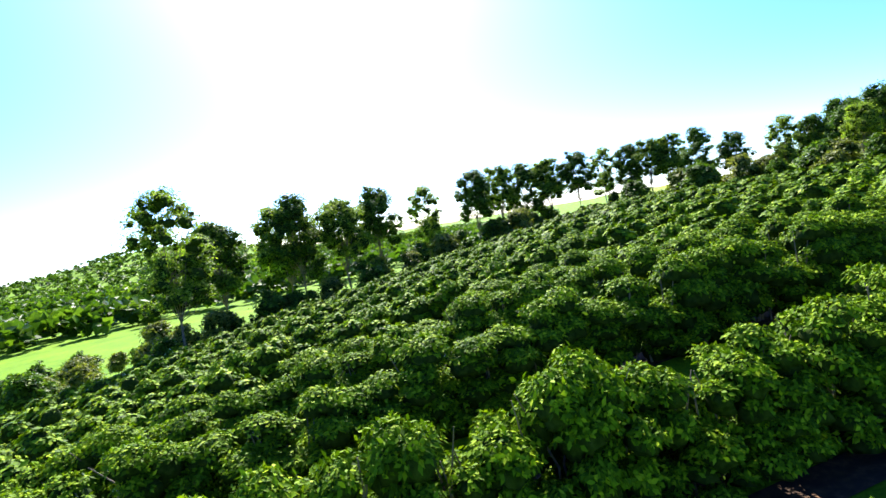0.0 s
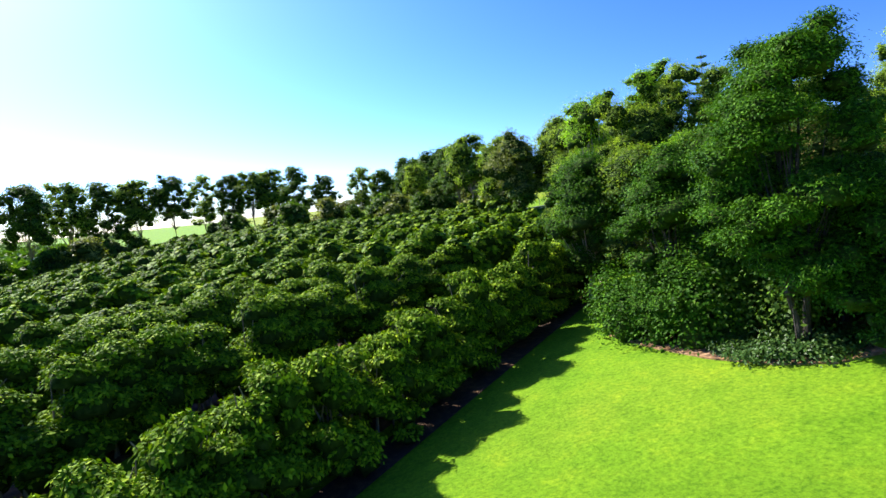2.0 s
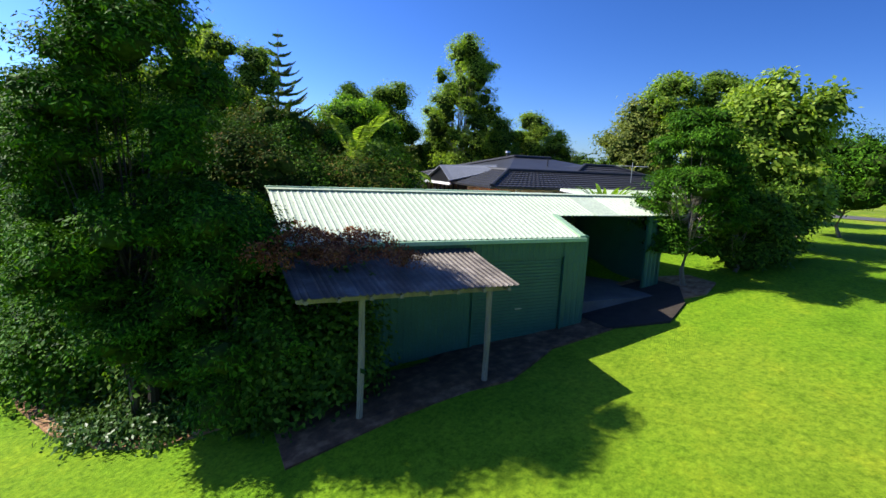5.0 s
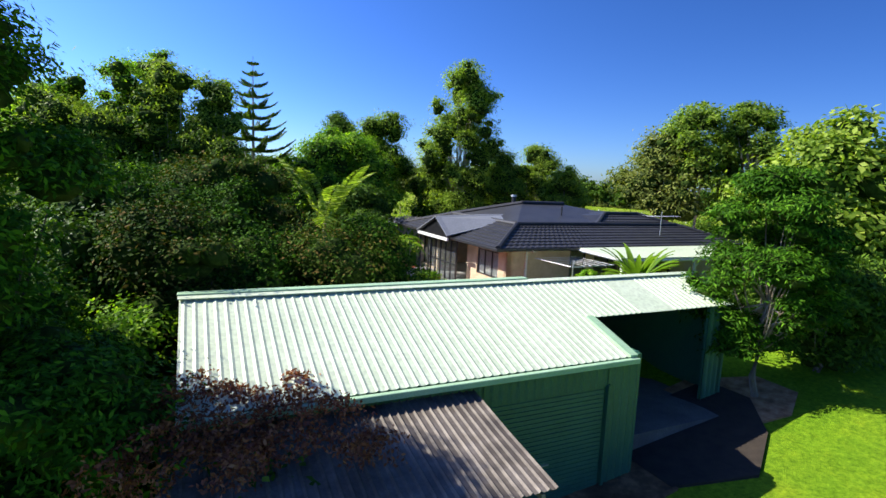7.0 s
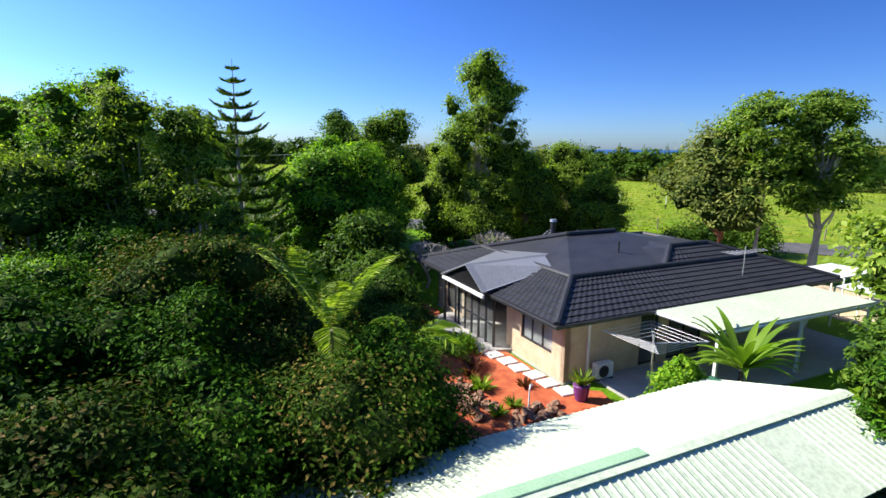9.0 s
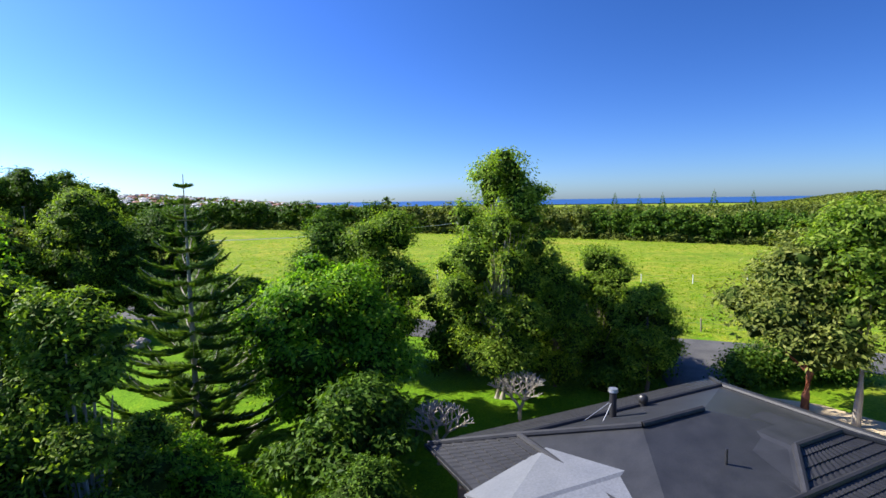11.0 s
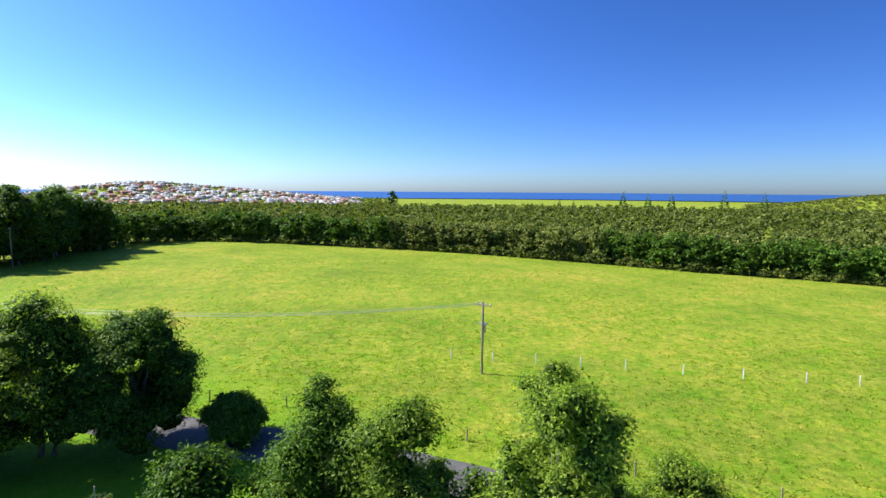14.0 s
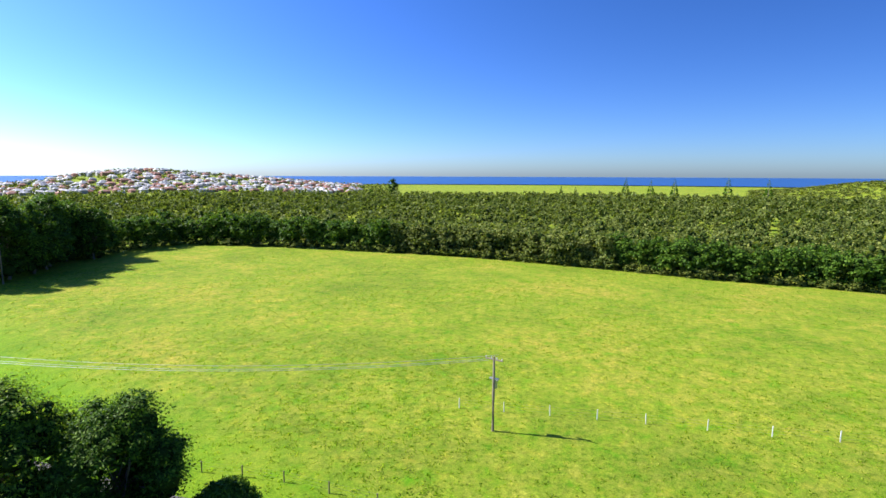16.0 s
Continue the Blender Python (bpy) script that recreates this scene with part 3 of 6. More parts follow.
def corrugated(u0, u1, edges, mat, name, parent, pitch=0.19, amp=0.022, thick=0.012, label=""):
    """Ribbed sheet whose ribs run down the slope: edges give (v, z) from top to bottom."""
    bm = bmesh.new()
    n = max(2, int((u1 - u0) / pitch * 4))
    rows = []
    for lay in (0, -thick):
        for v, z in edges:
            row = []
            for i in range(n + 1):
                u = u0 + (u1 - u0) * i / n
                ph = (u / pitch) % 1.0
                h = amp if ph < 0.22 else 0.0
                row.append(bm.verts.new((u, v, z + h + lay)))
            rows.append(row)
    k = len(edges)
    for a in range(k - 1):
        for i in range(n):
            bm.faces.new((rows[a][i], rows[a + 1][i], rows[a + 1][i + 1], rows[a][i + 1]))
            bm.faces.new((rows[k + a][i], rows[k + a][i + 1], rows[k + a + 1][i + 1], rows[k + a + 1][i]))
    for i in range(n):
        bm.faces.new((rows[k - 1][i], rows[2 * k - 1][i], rows[2 * k - 1][i + 1], rows[k - 1][i + 1]))
    bmesh.ops.recalc_face_normals(bm, faces=bm.faces)
    return part(name, bm, mat, parent, label)


RIDGE_V, RIDGE_Z, EAVE_Z, BACK_V = 3.2, 9.2, 8.13, 6.6
NOTCH_U, NOTCH_V, NOTCH_Z, END_U, LEFT_U = -0.3, 1.4, 8.60, 5.0, -9.4
shed = tagged(new("farm_shed"), "long green sheet-metal shed with a pale cream-green ribbed roof", "shed")
shed.matrix_basis = SITE
corrugated(LEFT_U, NOTCH_U, [(RIDGE_V, RIDGE_Z), (-0.08, EAVE_Z - 0.03)], ROOF_CREAM, "roof_sheet", shed)
corrugated(NOTCH_U, END_U, [(RIDGE_V, RIDGE_Z), (NOTCH_V, NOTCH_Z)], ROOF_CREAM, "roof_sheet", shed)
corrugated(LEFT_U, END_U, [(RIDGE_V, RIDGE_Z), (BACK_V, 8.1)], ROOF_CREAM, "roof_sheet", shed)
bm = bmesh.new()
for sgn, zz in ((-0.17, -0.04), (0.17, -0.04)):
    slab(bm, [(LEFT_U - 0.03, RIDGE_V + min(sgn, 0), RIDGE_Z + 0.05 + (zz if sgn < 0 else 0)), (END_U + 0.03, RIDGE_V + min(sgn, 0), RIDGE_Z + 0.05 + (zz if sgn < 0 else 0)), (END_U + 0.03, RIDGE_V + max(sgn, 0), RIDGE_Z + 0.05 + (zz if sgn > 0 else 0)), (LEFT_U - 0.03, RIDGE_V + max(sgn, 0), RIDGE_Z + 0.05 + (zz if sgn > 0 else 0))], 0.015)
part("ridge_cap", bm, ROOF_CREAM, shed)
part("ridge_flashing", boxed(LEFT_U - 0.04, -1.0, RIDGE_V - 0.02, RIDGE_V + 0.24, RIDGE_Z + 0.03, RIDGE_Z + 0.075, 0.01), TRIM_GREEN, shed, "pale green ridge flashing")
part("gutter", boxed(LEFT_U, NOTCH_U + 0.05, -0.22, -0.10, EAVE_Z - 0.16, EAVE_Z - 0.045, 0.01), TRIM_GREEN, shed)


def wall_sheet(bm, u0, u1, v, z0, z1, pitch=0.2, amp=0.02, along=True):
    n = max(1, int(abs(u1 - u0) / pitch * 4))
    a, b = [], []
    for i in range(n + 1):
        u = u0 + (u1 - u0) * i / n
        o = amp if i % 4 == 0 else 0
        a.append(bm.verts.new((u, v - o, z0) if along else (v + o, u, z0)))
        b.append(bm.verts.new((u, v - o, z1) if along else (v + o, u, z1)))
    for i in range(n):
        bm.faces.new((a[i], a[i + 1], b[i + 1], b[i]))


def framed_wall(name, u0, u1, v, z0, z1, mat, parent, along=True):
    bm = bmesh.new()
    wall_sheet(bm, u0, u1, v, z0, z1, along=along)
    r = box(bm, u0, u1, v + 0.01, v + 0.09, z0, z1) if along else box(bm, v - 0.09, v - 0.01, u0, u1, z0, z1)
    return part(name, bm, mat, parent)


framed_wall("wall", LEFT_U, -4.1, 0, 3.6, EAVE_Z - 0.02, FASCIA_GREEN, shed)
framed_wall("wall", -4.1, -0.95, 0, 7.45, EAVE_Z - 0.02, FASCIA_GREEN, shed)
framed_wall("wall", -0.95, NOTCH_U + 0.3, 0, 4.6, EAVE_Z - 0.02, FASCIA_GREEN, shed)
framed_wall("wall", 0.1, BACK_V - 0.2, NOTCH_U + 0.3, 4.6, EAVE_Z, FASCIA_GREEN, shed, along=False)
framed_wall("wall", 0, BACK_V - 0.2, LEFT_U + 0.1, 3.2, EAVE_Z, FASCIA_GREEN, shed, along=False)
framed_wall("wall", LEFT_U, END_U, BACK_V - 0.2, 4.0, 8.05, INSIDE_SHADE, shed)
framed_wall("wall", 1.5, BACK_V - 0.2, END_U - 0.15, 4.6, 8.3, FASCIA_GREEN, shed, along=False)
framed_wall("wall", 4.1, END_U - 0.1, 1.5, 4.6, NOTCH_Z, FASCIA_GREEN, shed)
door = tagged(part("roller_door", boxed(-4.08, -0.97, 0.04, 0.08, 4.9, 7.44), FASCIA_GREEN, shed), "green ribbed roller door")
for k in range(24):
    part("slat", boxed(-4.06, -0.99, 0.02, 0.045, 5.0 + k * 0.1, 5.09 + k * 0.1, 0.008), FASCIA_GREEN, door)
part("door_handle", boxed(-2.6, -2.4, -0.02, 0.02, 5.9, 5.93), STEEL, door)
for u in (-4.14, -0.95):
    part("door_jamb", boxed(u, u + 0.07, -0.06, 0.0, 4.9, 7.5), FASCIA_GREEN, shed)
# concrete floor coloured dark to stand for the shade under the shed roof
part("floor_slab", boxed(NOTCH_U + 0.3, END_U, 0.6, BACK_V - 0.3, 4.6, 5.75), surface("shaded_slab", [(0.10, 0.09, 0.08), (0.16, 0.145, 0.125)], 1.5, 0.9, 0.2, 30), shed)
bm = bmesh.new()
slab(bm, [(NOTCH_U - 0.16, -0.12, EAVE_Z + 0.02), (NOTCH_U + 0.06, -0.12, EAVE_Z + 0.02), (NOTCH_U + 0.06, NOTCH_V, NOTCH_Z + 0.05), (NOTCH_U - 0.16, NOTCH_V, NOTCH_Z + 0.05)], 0.05)
part("barge_flashing", bm, TRIM_GREEN, shed, "pale green barge flashing")
part("bargeboard", boxed(NOTCH_U - 0.02, NOTCH_U + 0.05, -0.1, 1.4, 8.0, 8.05), WHITE, shed)
tagged(shed, "long green sheet-metal shed with a pale cream-green ribbed roof", "shed")

carport = tagged(new("lean_to_carport"), "lean-to carport with rusty weathered corrugated roof on timber posts", "carport")
carport.matrix_basis = SITE
corrugated(-9.6, -4.35, [(-0.06, 7.85), (-1.3, 7.62), (-2.7, 7.40)], IRON, "corrugated_roof", carport, 0.15, 0.03)
part("front_beam", boxed(-9.5, -4.5, -2.42, -2.28, 7.22, 7.38, 0.01), WOOD, carport)
for k in range(8):
    part("rafter", boxed(-9.4 + 0.68 * k, -9.33 + 0.68 * k, -2.7, -0.1, 7.28, 7.36), WOOD, carport)
for u, zb in ((-8.1, 3.9), (-4.92, 4.5)):
    bm = bmesh.new()
    tube(bm, [(u, -2.3, zb), (u + 0.02, -2.3, 6.0), (u, -2.3, 7.25)], [0.085, 0.08, 0.075], 10)
    part("post", bm, WOOD, carport)

# ---- house ----
HOUSE = Matrix(((0.867, 0.498, 0, 39.1), (-0.498, 0.867, 0, 11.8), (0, 0, 1, 0), (0, 0, 0, 1)))
HE, HI, HT = 9.1, 9.88, 10.70
house = tagged(new("house"), "single-storey tan brick house with a dark charcoal tiled hip roof", "house")
house.matrix_basis = HOUSE
HU, HV = 15.0, 11.2


def tile_slope(a, b, c, d, name, rows, mat=TILE):
    """One roof slope with stepped tile courses: eave from a to b, top from d to c."""
    bm = bmesh.new()
    a, b, c, d = Vector(a), Vector(b), Vector(c), Vector(d)
    nrm = (b - a).cross(d - a).normalized()
    slab(bm, [p - nrm * 0.03 for p in (a, b, c, d)], 0.03)
    under = part(name, bm, mat, house)
    bm = bmesh.new()
    wave = max(4, int((b - a).length / 0.3))
    for i in range(rows):
        f0, f1 = i / rows, (i + 1) / rows
        l0, r0, l1, r1 = a.lerp(d, f0), b.lerp(c, f0), a.lerp(d, f1), b.lerp(c, f1)
        lo, hi, lip = [], [], []
        for k in range(wave * 2 + 1):
            q = k / (wave * 2)
            o = 0.045 + (0.02 if k % 2 else 0)
            lo.append(bm.verts.new(l0.lerp(r0, q) + nrm * o))
            hi.append(bm.verts.new(l1.lerp(r1, q) + nrm * (o - 0.035)))
            lip.append(bm.verts.new(l0.lerp(r0, q) - nrm * 0.01))
        for k in range(wave * 2):
            bm.faces.new((lo[k], lo[k + 1], hi[k + 1], hi[k]))
            bm.faces.new((lip[k], lip[k + 1], lo[k + 1], lo[k]))
        part("tile_course", bm, mat, under)
        bm = bmesh.new()
    bm.free()
    return under


def cap(a, b, r=0.11, mat=TILE, parent=None):
    bm = bmesh.new()
    tube(bm, [Vector(a) + Vector((0, 0, 0.05)), Vector(b) + Vector((0, 0, 0.05))], [r, r], 8)
    return part("ridge_cap", bm, mat, parent or house)


IU0, IU1, IV0, IV1 = 2.35, 12.65, 2.3, 8.9
tile_slope((0, 0, HE), (HU, 0, HE), (IU1, IV0, HI), (IU0, IV0, HI), "roof", 8)
tile_slope((HU, 0, HE), (HU, HV, HE), (IU1, IV1, HI), (IU1, IV0, HI), "roof", 8)
tile_slope((HU, HV, HE), (0, HV, HE), (IU0, IV1, HI), (IU1, IV1, HI), "roof", 8)
tile_slope((0, HV, HE), (0, 0, HE), (IU0, IV0, HI), (IU0, IV1, HI), "roof", 8)
bm = bmesh.new()
for f in ([(IU0, IV0, HI), (IU1, IV0, HI), (8.0, 6.2, HT), (5.2, 6.2, HT)], [(IU1, IV0, HI), (IU1, IV1, HI), (8.0, 6.2, HT)], [(IU1, IV1, HI), (IU0, IV1, HI), (5.2, 6.2, HT), (8.0, 6.2, HT)], [(IU0, IV1, HI), (IU0, IV0, HI), (5.2, 6.2, HT)]):
    bm.faces.new([bm.verts.new(v) for v in f])
part("upper_roof", bm, ROOF_GREY, house, "smooth charcoal upper roof")
for a, b in (((0, 0, HE), (IU0, IV0, HI)), ((HU, 0, HE), (IU1, IV0, HI)), ((0, HV, HE), (IU0, IV1, HI)), ((HU, HV, HE), (IU1, IV1, HI)), ((IU0, IV0, HI), (IU1, IV0, HI)), ((IU0, IV1, HI), (IU1, IV1, HI)), ((IU1, IV0, HI), (IU1, IV1, HI)), ((IU0, IV0, HI), (IU0, IV1, HI))):
    cap(a, b)
# the long slope rises further at its eastern end
tile_slope((7.1, IV0, HI + 0.01), (12.4, IV0, HI + 0.01), (11.0, 3.55, 10.36), (8.7, 3.55, 10.36), "roof", 4)
bm = bmesh.new()
slab(bm, [(8.7, 3.55, 10.37), (11.0, 3.55, 10.37), (10.4, 5.6, 10.42), (8.7, 5.6, 10.42)], 0.04)
part("upper_roof", bm, ROOF_GREY, house)
bm = bmesh.new()
slab(bm, [(7.1, IV0, HI + 0.02), (8.7, 3.55, 10.37), (8.7, 5.6, 10.42), (7.1, 4.4, 10.28)], 0.04)
part("upper_roof", bm, ROOF_GREY, house)
for a, b in (((7.1, IV0, HI), (8.7, 3.55, 10.36)), ((8.7, 3.55, 10.36), (11.0, 3.55, 10.36)), ((11.0, 3.55, 10.36), (12.5, IV0, HI)), ((5.2, 6.2, HT), (8.0, 6.2, HT)), ((IU0, IV1, HI), (5.2, 6.2, HT))):
    cap(a, b)
for x0, x1, y0, y1 in ((-0.12, HU + 0.12, -0.12, 0.0), (-0.12, HU + 0.12, HV, HV + 0.12), (-0.12, 0.0, 0, HV), (HU, HU + 0.12, 0, HV)):
    part("gutter", boxed(x0, x1, y0, y1, HE - 0.10, HE + 0.02, 0.01), DARKFRAME, house)
part("soffit", boxed(0.0, HU, 0.0, HV, HE - 0.06, HE - 0.03), WHITE, house)
WU0, WU1, WV0, WV1, GZ = 0.85, 14.3, 0.6, 10.6, 6.2


def wall_with_holes(name, along, fixed, a0, a1, z0, z1, holes, mat, parent, thick=0.22):
    """A wall along u or v, with window and door openings cut through it."""
    bm = bmesh.new()
    cuts = sorted({a0, a1, *[h[0] for h in holes], *[h[1] for h in holes]})
    for p, q in zip(cuts, cuts[1:]):
        hs = [h for h in holes if h[0] <= p and h[1] >= q]
        spans, z = [], z0
        for h in sorted(hs, key=lambda k: k[2]):
            if h[2] > z:
                spans.append((z, h[2]))
            z = h[3]
        if z < z1:
            spans.append((z, z1))
        for s0, s1 in spans:
            if along == "u":
                box(bm, p, q, fixed, fixed + thick, s0, s1)
            else:
                box(bm, fixed, fixed + thick, p, q, s0, s1)
    bmesh.ops.remove_doubles(bm, verts=bm.verts, dist=0.0005)
    return part(name, bm, mat, parent)


def glass_mat():
    m, N, L, p = tree_of("window_glass")
    p.inputs["Base Color"].default_value = (0.85, 0.9, 0.9, 1)
    p.inputs["Roughness"].default_value = 0.02
    p.inputs["Specular IOR Level"].default_value = 0.8
    p.inputs["Transmission Weight"].default_value = 0.95
    return m


GLASS = glass_mat()
wall_with_holes("wall", "v", WU0, WV0, 4.2, GZ, HE - 0.03, [(1.3, 3.2, 7.55, 8.75)], BRICK_WALL, house)
wall_with_holes("wall", "v", WU0, 7.6, WV1, GZ, HE - 0.03, [(8.0, 9.6, 7.0, 8.9)], BRICK_WALL, house)
wall_with_holes("wall", "u", WV0, WU0, WU1, GZ, HE - 0.03, [(4.2, 5.1, 6.8, 8.9), (5.6, 7.4, 6.8, 8.9), (9.0, 10.6, 7.4, 8.7)], BRICK_WALL, house)
wall_with_holes("wall", "u", WV1 - 0.22, WU0, WU1, GZ, HE - 0.03, [], BRICK_WALL, house)
wall_with_holes("wall", "v", WU1 - 0.22, WV0, WV1, GZ, HE - 0.03, [], BRICK_WALL, house)


def window(u, v0, v1, z0, z1, parent, mull=2, along="v", frame_mat=DARKFRAME):
    w = new("window")
    w.parent = parent
    def bx(a0, a1, c0, c1, d0, d1, nm, mat):
        part(nm, boxed(u + d0, u + d1, a0, a1, c0, c1) if along == "v" else boxed(a0, a1, u + d0, u + d1, c0, c1), mat, w)
    for a, b in ((v0, v0 + 0.06), (v1 - 0.06, v1)):
        bx(a, b, z0, z1, 0.04, 0.12, "frame_stile", frame_mat)
    for a, b in ((z0, z0 + 0.06), (z1 - 0.06, z1)):
        bx(v0 + 0.06, v1 - 0.06, a, b, 0.04, 0.12, "frame_rail", frame_mat)
    for k in range(mull):
        a = v0 + (v1 - v0) * k / mull
        if k:
            bx(a - 0.025, a + 0.025, z0 + 0.06, z1 - 0.06, 0.05, 0.11, "mullion", frame_mat)
        bx(a + 0.03, v0 + (v1 - v0) * (k + 1) / mull - 0.03, z0 + 0.05, z1 - 0.05, 0.075, 0.085, "pane", GLASS)
    return w


window(WU0, 1.3, 3.2, 7.55, 8.75, house, 3)
part("window_blind", boxed(WU0 + 0.13, WU0 + 0.15, 1.35, 3.15, 7.6, 8.7), WHITE, house, "white blind behind the window")
window(WV0, 4.2, 5.1, 6.8, 8.9, house, 1, "u")
window(WV0, 5.6, 7.4, 6.8, 8.9, house, 2, "u")
window(WV0, 9.0, 10.6, 7.4, 8.7, house, 2, "u")
window(WU0, 8.0, 9.6, 7.0, 8.9, house, 2)
part("house_base", boxed(WU0 - 0.05, WU1 + 0.05, WV0 - 0.05, WV1 + 0.05, 5.6, 6.78), CONCRETE, house)
# glazed porch with its own gable
porch = tagged(new("glazed_porch"), "glazed black-framed porch under a light grey gable roof", "porch")
porch.matrix_basis = HOUSE
bm = bmesh.new()
slab(bm, [(-0.4, 4.0, 9.20), (3.1, 3.7, 10.02), (3.7, 5.1, 10.20), (-0.4, 5.4, 10.02)], 0.05)
slab(bm, [(-0.4, 5.4, 10.02), (3.7, 5.1, 10.20), (2.6, 7.7, 9.95), (-0.4, 7.7, 9.14)], 0.05)
part("roof_sheet", bm, PORCH_GREY, porch)
bm = bmesh.new()
bm.faces.new([bm.verts.new(v) for v in ((-0.25, 4.05, 9.08), (-0.25, 5.4, 9.92), (-0.25, 7.65, 9.06))])
bmesh.ops.solidify(bm, geom=bm.faces[:], thickness=0.06)
part("gable_panel", bm, DARKFRAME, porch)
part("fascia", boxed(-0.34, -0.24, 4.1, 7.7, 8.92, 9.06, 0.01), WHITE, porch)
for i, v in enumerate((4.25, 4.85, 5.45, 6.05, 6.65, 7.25, 7.55)):
    part("glazing_post", boxed(0.25, 0.33, v - 0.04, v + 0.04, 6.85, 8.95), DARKFRAME, porch)
    if i < 6:
        v2 = (4.25, 4.85, 5.45, 6.05, 6.65, 7.25, 7.55)[i + 1]
        part("pane", boxed(0.28, 0.29, v + 0.04, v2 - 0.04, 6.92, 8.9), GLASS, porch)
        part("glazing_rail", boxed(0.25, 0.33, v + 0.04, v2 - 0.04, 7.7, 7.76), DARKFRAME, porch)
part("porch_post", boxed(-0.3, -0.2, 7.5, 7.6, 6.7, 9.0), DARKFRAME, porch)
bm = bmesh.new()
tube(bm, [(1.3, 6.4, 6.3), (1.3, 6.4, 6.86)], [2.7, 2.7], 40)
part("porch_floor", bm, CONCRETE, porch)
# chimney flue, vents, aerial
flue = tagged(new("roof_flue"), "black steel flue with a wire-braced cap on the roof", "flue")
flue.matrix_basis = HOUSE
bm = bmesh.new()
tube(bm, [(6.0, 8.3, 9.8), (6.0, 8.3, 11.0)], [0.13, 0.13], 14)
part("pipe", bm, DARKFRAME, flue)
bm = bmesh.new()
tube(bm, [(6.0, 8.3, 11.0), (6.0, 8.3, 11.12)], [0.18, 0.16], 14)
part("cowl", bm, STEEL, flue)
for du, dv in ((-0.9, 0.5), (-0.9, -0.3)):
    bm = bmesh.new()
    tube(bm, [(6.0, 8.3, 10.7), (6.0 + du, 8.3 + dv, 9.9)], [0.012, 0.012], 5)
    part("stay", bm, STEEL, flue)
vent = tagged(new("roof_vent"), "dark round spinning roof vent", "vent")
vent.matrix_basis = HOUSE
bm = bmesh.new()
bmesh.ops.create_uvsphere(bm, u_segments=16, v_segments=9, radius=0.2, matrix=Matrix.Translation((8.0, 8.8, 10.2)))
part("turbine", bm, DARKFRAME, vent)
bm = bmesh.new()
tube(bm, [(8.0, 8.8, 9.8), (8.0, 8.8, 10.1)], [0.13, 0.13], 12)
part("throat", bm, DARKFRAME, vent)
pipe = tagged(part("vent_pipe", boxed(0, 0.001, 0, 0.001, 0, 0.001), DARKFRAME), "thin black vent pipe on the roof", "pipe")
bm = bmesh.new()
tube(bm, [(6.2, 4.0, 9.95), (6.2, 4.0, 10.7)], [0.04, 0.04], 8)
bm.to_mesh(pipe.data)
bm.free()
pipe.matrix_basis = HOUSE
aer = tagged(new("tv_aerial"), "grey metal television aerial on a roof mast", "aerial")
aer.matrix_basis = HOUSE
bm = bmesh.new()
tube(bm, [(10.2, 1.1, 9.3), (10.2, 1.1, 10.7)], [0.02, 0.02], 6)
part("mast", bm, STEEL, aer)
bm = bmesh.new()
tube(bm, [(9.2, 1.1, 10.45), (11.4, 1.1, 10.5)], [0.015, 0.015], 6)
for k in range(9):
    u = 9.25 + k * 0.26
    tube(bm, [(u, 0.75 + 0.02 * k, 10.47), (u, 1.45 - 0.02 * k, 10.47)], [0.008, 0.008], 4)
part("elements", bm, STEEL, aer)
# patio roof on the long side
patio = tagged(new("patio_cover"), "flat pale cream patio cover on white steel posts", "patio roof")
patio.matrix_basis = HOUSE
bm = bmesh.new()
slab(bm, [(4.1, -0.05, 9.12), (4.6, -2.1, 8.95), (13.2, -2.3, 8.92), (12.4, -0.05, 9.12)], 0.06)
part("roof_sheet", bm, ROOF_CREAM, patio)
bm = bmesh.new()
tube(bm, [(4.1, -0.05, 9.02), (4.6, -2.1, 8.86)], [0.06, 0.06], 6)
part("side_beam", bm, WHITE, patio)
bm = bmesh.new()
tube(bm, [(4.6, -2.12, 8.83), (13.2, -2.32, 8.8)], [0.06, 0.06], 6)
part("front_beam", bm, WHITE, patio)
for u, v in ((4.75, -2.05), (8.9, -2.15), (13.0, -2.25)):
    part("post", boxed(u - 0.05, u + 0.05, v - 0.05, v + 0.05, 6.6, 8.82), WHITE, patio)
    bm = bmesh.new()
    tube(bm, [(u, v, 8.4), (u + 0.4, v, 8.8)], [0.025, 0.025], 5)
    part("brace", bm, WHITE, patio)
part("patio_floor", boxed(2.0, 14.2, -2.6, 0.5, 6.0, 6.80), CONCRETE, patio)
whiteroof = tagged(new("garden_shelter"), "low shelter with a white sheet roof beside the house", "shelter")
whiteroof.matrix_basis = HOUSE
for k, (p, z) in enumerate(((((17.2, 3.0), (17.2, 0.9), (20.0, 0.9), (20.0, 3.0)), 8.75), (((15.6, 0.4), (15.9, -1.0), (18.2, -0.9), (18.0, 0.5)), 8.6))):
    bm = bmesh.new()
    slab(bm, [(*q, z) for q in p], 0.06)
    part("roof_sheet", bm, WHITE, whiteroof)
    for q in p:
        part("post", boxed(q[0] * 0.97 + 0.53 - 0.03, q[0] * 0.97 + 0.53 + 0.03, q[1] * 0.9 + 0.05, q[1] * 0.9 + 0.11, 6.3, z - 0.06), WHITE, whiteroof)

